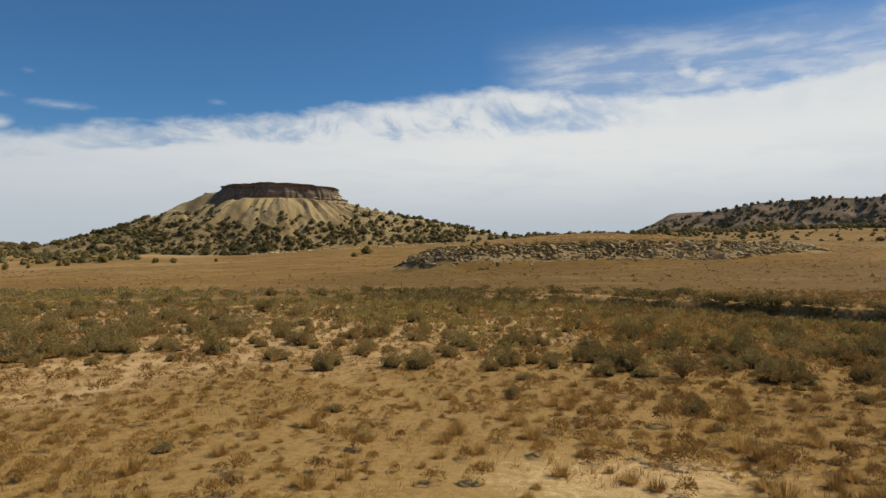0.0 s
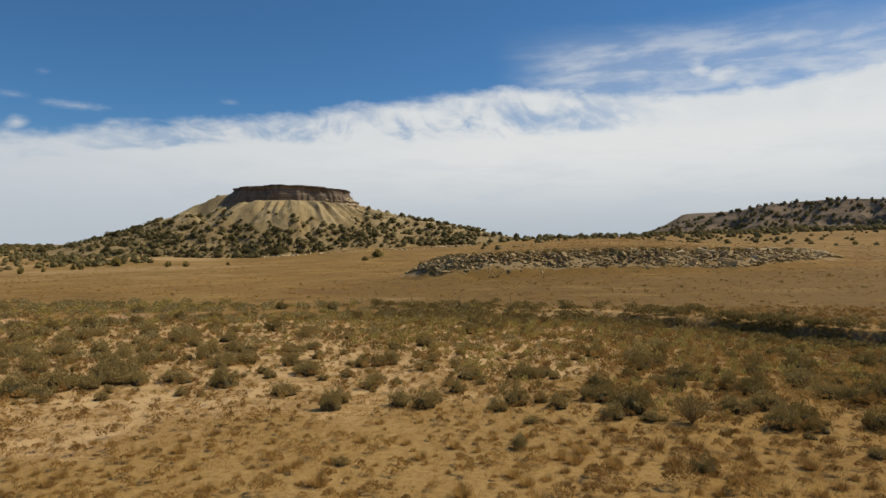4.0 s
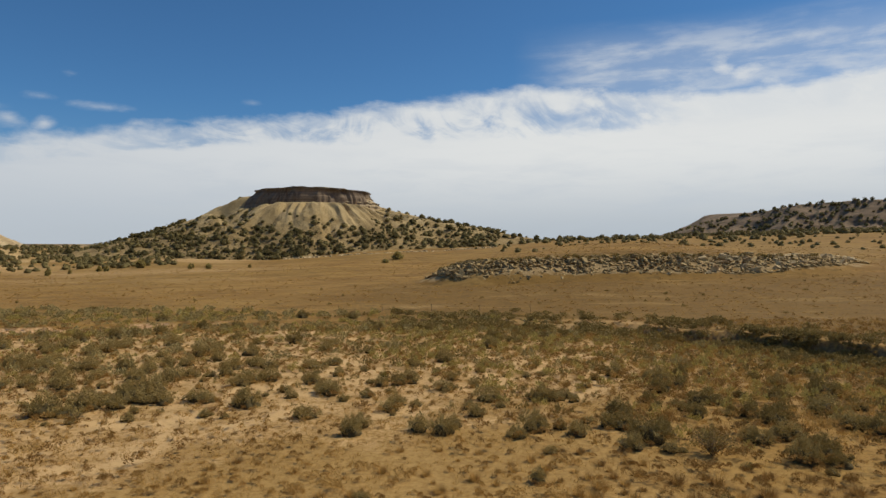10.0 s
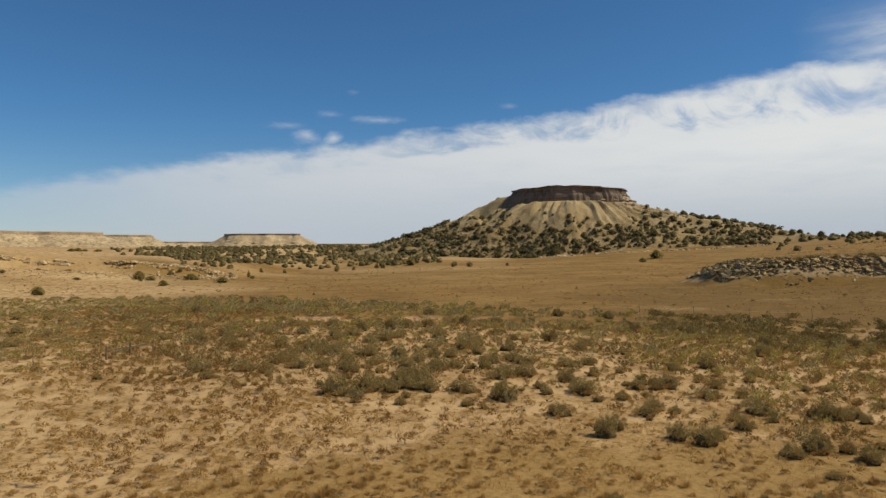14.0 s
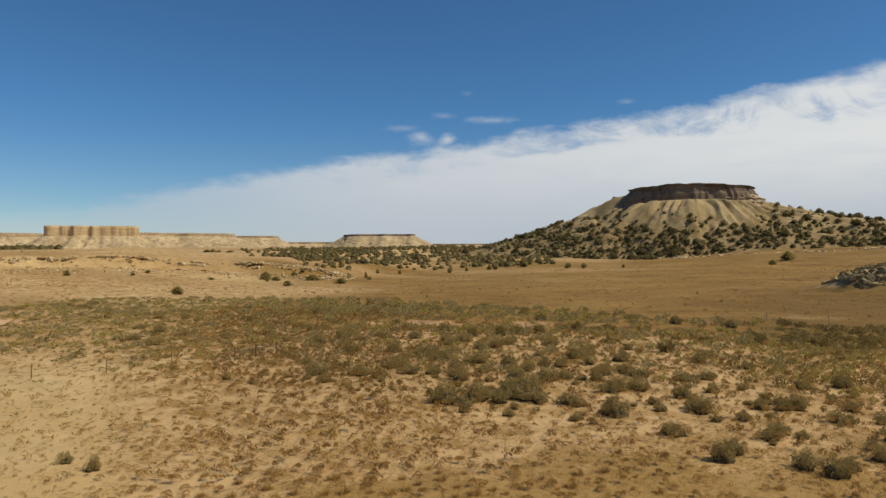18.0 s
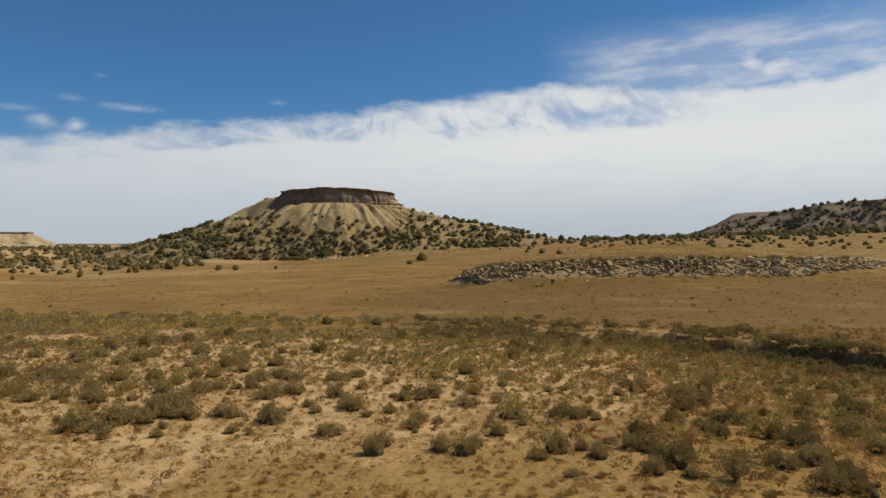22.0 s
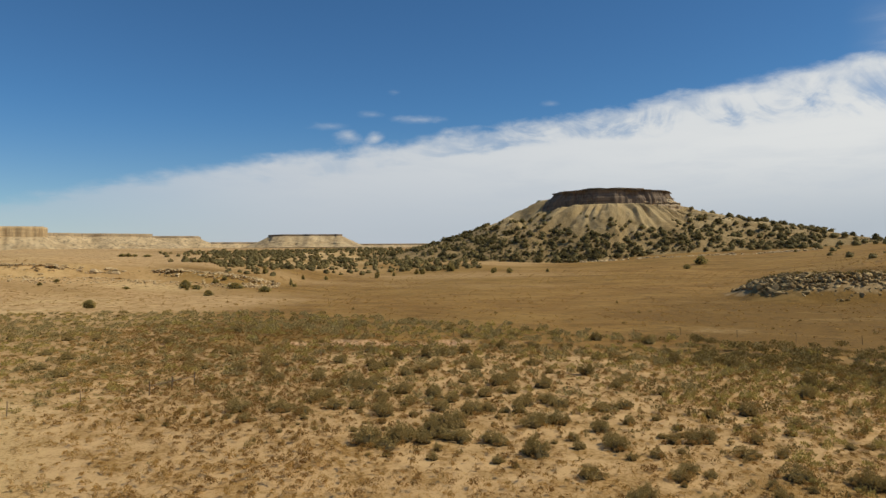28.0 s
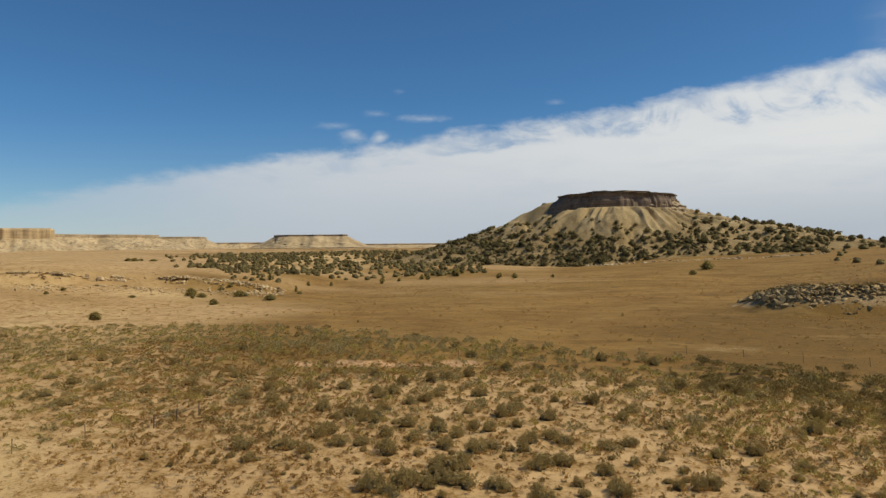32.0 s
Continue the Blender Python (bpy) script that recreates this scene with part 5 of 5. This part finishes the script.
ledge = thing("rock_ledge", "long low ledge of broken brown sandstone slabs", "rock ledge")
set_rocks(ledge, LEDGE, 90, 1.2, 8, rng, 0.03, 0.92, 1.0)
set_rocks(ledge, LEDGE, 130, 1.05, 7, rng, 0.02, 0.75, 0.0)
set_rocks(ledge, LEDGE, 80, 1.3, 7, rng, 0.58, 0.97, 0.15, PALE_ROCKS)
rim_brush = []
for _ in range(230):
    x, y, _a = line_at(LEDGE, 0.04 + 0.8 * rng.random() ** 1.3)
    q = 1 + (0.8 + rng.normal() * 0.8) / math.hypot(x, y)
    rim_brush.append((x * q, y * q, 0.8 + 1.3 * rng.random(), 0.75))
scatter("rim_brush", small, rim_brush, MAT["olive"], rng, "dark brush along the rim of the rock ledge", "shrubs")
rubble("ledge_rubble", LEDGE, 3200, 0.55, 9, rng, "loose sandstone rubble below the rock ledge")
bench = thing("rock_ledge", "pale low ledge of sandstone blocks along a bench", "rock ledge")
set_rocks(bench, BENCH, 150, 1.1, 8, rng, 0.0, 1.0, 0.8, PALE_ROCKS)
set_rocks(bench, BENCH, 140, 1.2, 10, rng, 0.0, 1.0, 0.6)
rubble("bench_rubble", BENCH, 1700, 0.6, 30, rng, "scattered pale rubble on the bench slope", "pale_rock", 2.4)
def slope_z(x, y):
    net = MESA_NET.reshape(-1, 3)
    return max(ground_z(x, y), float(net[np.argmin((net[:, 0] - x) ** 2 + (net[:, 1] - y) ** 2), 2]))


FOOT = [polar(16, 398), polar(12, 392), polar(8, 388), polar(3, 392), polar(-2, 400)]
outcrop = thing("rock_ledge", "thin broken sandstone outcrop at the foot of the mesa", "rock ledge")
set_rocks(outcrop, FOOT, 150, 1.2, 5, rng, 0, 1, 0.5, PALE_ROCKS, slope_z)
crest = thing("rock_ledge", "broken caprock on the crest of the bare hill", "rock ledge")
set_rocks(crest, [polar(92, 425), polar(95, 440), polar(99, 445)], 30, 3.0, 3, rng, 0, 1, 0.9)


# ---- junipers ----
def egg(th, u, k):
    """Outline of a juniper's crown: u runs from the ground to the top."""
    rad = 0.52 * np.clip(1 - ((u - 0.3) / 0.72) ** 2, 0, 1) ** 0.75
    return rad * (0.9 + 1.05 * fbm(np.cos(th) * 1.7 + k * 7, np.sin(th) * 1.7 + u * 3.5, 3, 91 + k))


def juniper_mesh(rng, k):
    """A dense uneven crown of small sprays round a dark core for its inner shade, and a forked trunk."""
    n = 760
    th, u = rng.random(n) * 2 * math.pi, rng.random(n) ** 0.85
    rad = egg(th, u, k) * (0.86 + 0.18 * rng.random(n))
    p = np.stack([rad * np.cos(th), rad * np.sin(th), 0.03 + 0.97 * u], 1)
    out = np.stack([np.cos(th), np.sin(th), u * 1.4 - 0.1], 1) + rng.normal(size=(n, 3)) * 0.55
    out /= np.linalg.norm(out, axis=1)[:, None]
    side = np.cross(out, rng.normal(size=(n, 3)))
    side /= np.linalg.norm(side, axis=1)[:, None]
    s = 0.076 * (0.6 + 0.8 * rng.random(n))[:, None]
    v = np.stack([p - side * s * 0.6, p + side * s * 0.6, p + out * s * 1.2], 1).reshape(-1, 3)
    crown = mesh_of("crown", v, np.arange(3 * n).reshape(-1, 3), MAT["juniper"])
    # closed inner hull, dark so that gaps between sprays look shaded
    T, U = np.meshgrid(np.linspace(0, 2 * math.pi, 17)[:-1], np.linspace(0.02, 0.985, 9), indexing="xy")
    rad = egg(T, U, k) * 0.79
    inner_core = mesh_of("limb", np.stack([rad * np.cos(T), rad * np.sin(T), 0.03 + 0.93 * U], -1).reshape(-1, 3), grid_faces(9, 16, True), MAT["crown_shade"], True)
    bm = bmesh.new()
    for a in range(3):
        t = Matrix.Rotation(0.35 * a, 4, "X") @ Matrix.Rotation(a * 2.1, 4, "Z")
        bmesh.ops.create_cone(bm, cap_ends=True, segments=7, radius1=0.07 - 0.015 * a, radius2=0.025, depth=0.6, matrix=t @ Matrix.Translation((0, 0, 0.27)))
    me = bpy.data.meshes.new("trunk")
    bm.to_mesh(me)
    bm.free()
    me.materials.append(MAT["trunk"])
    return crown, me, inner_core, mesh_of("crown", v, np.arange(3 * n).reshape(-1, 3), MAT["sunlit"])


JUNIPERS = [juniper_mesh(rng, k) for k in range(6)]


def juniper(k, x, y, z, width, height, label, group):
    ob = thing("juniper_tree", label, "tree", group)
    ob.matrix_basis = Matrix.LocRotScale((x, y, z - 0.05), Euler((0.12 * math.sin(k * 3.1), 0.12 * math.cos(k * 1.9), k * 1.7)), (width * (1 + 0.13 * math.sin(k * 2.3)), width * (1 - 0.13 * math.sin(k * 2.3)), height))
    crown, trunk, inner_core, sunny = JUNIPERS[k % len(JUNIPERS)]
    # lone trees get the crown copy with sunlight in its leaf colour
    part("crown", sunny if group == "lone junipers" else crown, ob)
    part("trunk", trunk, ob)
    part("limb", inner_core, ob, "dark core standing in for shade inside the crown")
    return ob


# single trees: degrees left, metres, width, height
LONE = [
    (91.96, 109, 4.3, 3.9), (89.55, 105, 1.9, 2.1), (90.18, 200, 4.0, 3.7), (82.66, 205, 3.2, 3.2), (54.86, 183, 2.3, 2.0), (6.49, 329, 5.1, 3.8), (7.46, 300, 2.6, 1.9), (48.09, 255, 3.2, 2.8),
    (47.97, 245, 1.0, 1.5), (42.04, 300, 1.9, 3.1), (42.00, 235, 3.4, 1.9), (38.92, 300, 1.7, 2.0), (37.07, 310, 1.5, 1.8), (39.92, 270, 1.1, 2.6), (39.65, 260, 2.1, 1.1), (46.37, 225, 2.8, 1.8),
    (56.99, 270, 1.6, 1.2), (58.09, 260, 1.5, 1.1), (52.35, 250, 1.7, 0.9), (32.85, 325, 2.2, 2.4), (31.42, 330, 1.6, 1.9), (28.95, 330, 1.6, 2.5), (26.66, 340, 4.0, 3.7), (23.09, 315, 1.8, 2.6),
    (22.85, 325, 1.3, 2.2), (21.67, 315, 2.6, 2.4), (18.52, 315, 1.3, 1.6), (44.38, 250, 4.8, 2.0), (47.30, 250, 2.4, 1.6), (45.81, 270, 2.1, 1.7), (45.16, 275, 1.7, 1.7), (32.91, 315, 1.6, 2.0),
    (29.10, 330, 1.4, 1.9), (29.50, 335, 2.4, 2.4), (52.66, 480, 3.6, 1.8), (52.26, 470, 4.3, 2.1), (51.79, 480, 2.9, 1.5), (50.91, 470, 4.3, 1.4), (74.01, 440, 5.7, 4.3), (68.18, 450, 5.2, 4.9),
    (72.40, 310, 3.1, 2.0), (62.49, 260, 2.2, 1.9), (77.86, 230, 1.5, 1.5), (73.09, 600, 8.8, 3.4), (80.56, 560, 6.2, 3.5), (82.06, 560, 6.2, 2.2), (-30.36, 330, 2.1, 1.4)]
for k, (a, r, w, h) in enumerate(LONE):
    x, y = polar(a, r)
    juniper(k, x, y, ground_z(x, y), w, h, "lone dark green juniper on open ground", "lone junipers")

# trees on the mesa's slope
flat_net = MESA_NET.reshape(-1, 3)
R_i = np.repeat(np.arange(MESA_NET.shape[0]), MESA_NET.shape[1])
front = np.where((R_i > 14) & (R_i < 126))[0]
chance = np.interp(R_i[front], [14, 24, 36, 50, 70, 92, 105, 126], [0.02, 0.08, 0.4, 1.0, 1.5, 1.6, 1.6, 1.6])
chance = chance * (flat_net[front, 2] > land(flat_net[front, 0], flat_net[front, 1]) - 0.3)
toward = flat_net[front, 0] * MESA[0] + flat_net[front, 1] * MESA[1] < (MESA[0] ** 2 + MESA[1] ** 2) * 1.06
clump = np.clip(fbm(flat_net[front, 0] / 12, flat_net[front, 1] / 12, 3, 61) + 0.55, 0, 1) ** 2.6
facing = 1 - np.abs(np.arctan2(flat_net[front, 0], flat_net[front, 1]) - math.atan2(*MESA)) / 0.5
near_side = np.hypot(flat_net[front, 0], flat_net[front, 1]) < math.hypot(*MESA) * 1.03
weight = chance * toward * (0.12 + clump) * R_i[front] * np.clip(facing, 0.05, 1) ** 1.5 * (0.3 + 0.7 * near_side)
picked = rng.choice(front, 1800, replace=False, p=weight / weight.sum())
far_trees = []
for k in range(6):
    v, f = leaf_cloud(rng, 75, 0.13, 0.5, 0.92, 6, 0.6, 0.04, slim=0.6, long=1.1)
    T, U = np.meshgrid(np.linspace(0, 2 * math.pi, 9)[:-1], np.linspace(0.02, 0.97, 6), indexing="xy")
    rad = egg(T, U, k) * 0.92
    cv = np.stack([rad * np.cos(T), rad * np.sin(T), 0.02 + 0.9 * U], -1).reshape(-1, 3)
    far_trees.append((np.concatenate([v, cv]), np.concatenate([f, quads_to_tris(grid_faces(6, 8, True)) + len(v)])))
rest_rows, kept = [], []
for i in picked:
    x, y, z = flat_net[i]
    if any((x - a) ** 2 + (y - b) ** 2 < 2.6 for a, b in kept):
        continue
    kept.append((x, y))
    w = 1.3 + 3.2 * rng.random() ** 2
    if len(kept) <= 280:
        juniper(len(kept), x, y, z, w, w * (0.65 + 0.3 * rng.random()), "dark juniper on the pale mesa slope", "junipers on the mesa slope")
    else:
        rest_rows.append((x, y, z, w))


def woods(name, rows, label):
    """Trees too far off to count, in one object. rows: x, y, z, width."""
    vs, fs, n = [], [], 0
    for x, y, z, w in rows:
        v, f = far_trees[int(rng.integers(len(far_trees)))]
        a = rng.random() * 6.28
        c, s = math.cos(a), math.sin(a)
        h = w * (0.6 + 0.3 * rng.random())
        vs.append(np.stack([x + w * (v[:, 0] * c - v[:, 1] * s), y + w * (v[:, 0] * s + v[:, 1] * c), z + h * v[:, 2] - 0.1], 1))
        fs.append(f + n)
        n += len(v)
    return thing(name, label, "trees", kind="stuff", data=mesh_of(name, np.concatenate(vs), np.concatenate(fs), MAT["juniper"]))


woods("juniper_wood", rest_rows, "scattered junipers on the far mesa slope")
def sector(a0, a1, r0, r1, count, w0, w1, dense=1.0, seed=0):
    a, r = rng.uniform(a0, a1, count), np.sqrt(rng.uniform(r0 ** 2, r1 ** 2, count))
    x, y = polar(a, r)
    ok = fbm(x / 40, y / 40, 3, 65 + seed) + 0.5 * dense > rng.random(count) - 0.5
    ok &= rng.random(count) < smooth(a1 - a, 0, 0.3 * (a1 - a0)) + 0.06
    x, y = x[ok], y[ok]
    return np.column_stack([x, y, land(x, y), rng.uniform(w0, w1, len(x))])


woods("juniper_wood", np.concatenate([sector(24, 50, 345, 640, 1600, 1.5, 3.7), sector(41, 46.5, 290, 360, 45, 1.4, 2.6)]), "dark juniper wood on low ground beside the mesa")
woods("juniper_wood", np.concatenate([sector(-42, 4, 300, 540, 300, 1.2, 3.0), sector(-26, 8, 420, 640, 260, 2.4, 5.0), sector(-21, -7, 640, 900, 330, 3.0, 6.0)]), "scattered junipers on the saddle behind the ledge")
woods("juniper_wood", sector(-45, -14, 560, 800, 520, 3.0, 6.0), "junipers below the long dark mesa")
top_rim = long_mesa[len(long_mesa) // 26 * 8:]
top_rim = top_rim[(top_rim[:, 1] < 900) & (np.hypot(top_rim[:, 0], top_rim[:, 1]) < 935) & (rng.random(len(top_rim)) < 0.16)]
woods("juniper_wood", np.column_stack([top_rim, rng.uniform(2.2, 4.8, len(top_rim))]), "junipers over the slope and rim of the long mesa")
woods("juniper_wood", sector(63, 83, 600, 820, 560, 3.6, 7.0), "line of junipers across the far plain")


# ---- fence ----
def fence():
    ob = thing("fence", "wire fence of weathered wooden posts and thin steel stakes", "fence")
    spots = [(-85.5, -8.5), (-81.5, -1.3), (-77.9, 5.7), (-73.4, 12.2), (-68.6, 17.9), (-62.2, 22.9), (-57.0, 26.8), (-54.0, 31.3), (-53.0, 36.8), (-50.4, 41.6), (-50.3, 44.0), (-50.5, 46.8),
             (-49.0, 54.5), (-47.4, 62.5), (-45.8, 70.5), (-44.2, 78.5), (-42.6, 87.0), (-40.6, 96.0), (-33.8, 98.0), (-26.5, 98.5), (-20.0, 100.0), (-13.7, 102.0), (-6.3, 103.0), (1.0, 102.0), (8.5, 101.0)
]
    bm = bmesh.new()
    bmesh.ops.create_cone(bm, cap_ends=True, segments=8, radius1=0.036, radius2=0.032, depth=1.4, matrix=Matrix.Translation((0, 0, 0.45)))
    for v in bm.verts:
        v.co += Vector(rng.normal(size=3) * 0.006)
    thick = bpy.data.meshes.new("post")
    bm.to_mesh(thick)
    bm.free()
    thick.materials.append(MAT["wood"])
    tops = []
    for k, (x, y) in enumerate(spots):
        z = ground_z(x, y)
        big = 1.7 if 9 <= k <= 11 else 1.0
        part("post", thick, ob, m=Matrix.LocRotScale((x, y, z), Euler((rng.normal() * 0.04, rng.normal() * 0.04, k)), (big, big, 1.0 if big == 1 else 1.08)))
        tops.append(Vector((x, y, z)))
    bar = bpy.data.meshes.new("rail")
    bm = bmesh.new()
    bmesh.ops.create_cone(bm, cap_ends=True, segments=8, radius1=0.038, radius2=0.034, depth=1.0)
    bm.to_mesh(bar)
    bm.free()
    bar.materials.append(MAT["wood"])
    def span(name, data, a, b, thick):
        d = b - a
        part(name, data, ob, m=Matrix.LocRotScale((a + b) / 2, d.to_track_quat("Z", "Y"), (thick, thick, d.length)))
    for k in (9, 10):
        span("rail", bar, tops[k] + Vector((0, 0, 0.85)), tops[k + 1] + Vector((0, 0, 0.85)), 1.0)
    line = bpy.data.meshes.new("wire")
    bm = bmesh.new()
    bmesh.ops.create_cone(bm, cap_ends=False, segments=5, radius1=0.004, radius2=0.004, depth=1.0)
    bm.to_mesh(line)
    bm.free()
    line.materials.append(wire)
    for h in (0.28, 0.52, 0.76, 1.0):
        for a, b in zip(tops, tops[1:]):
            if (b - a).length < 16:
                span("wire", line, a + Vector((0, 0, h)), b + Vector((0, 0, h)), 1.0)


fence()
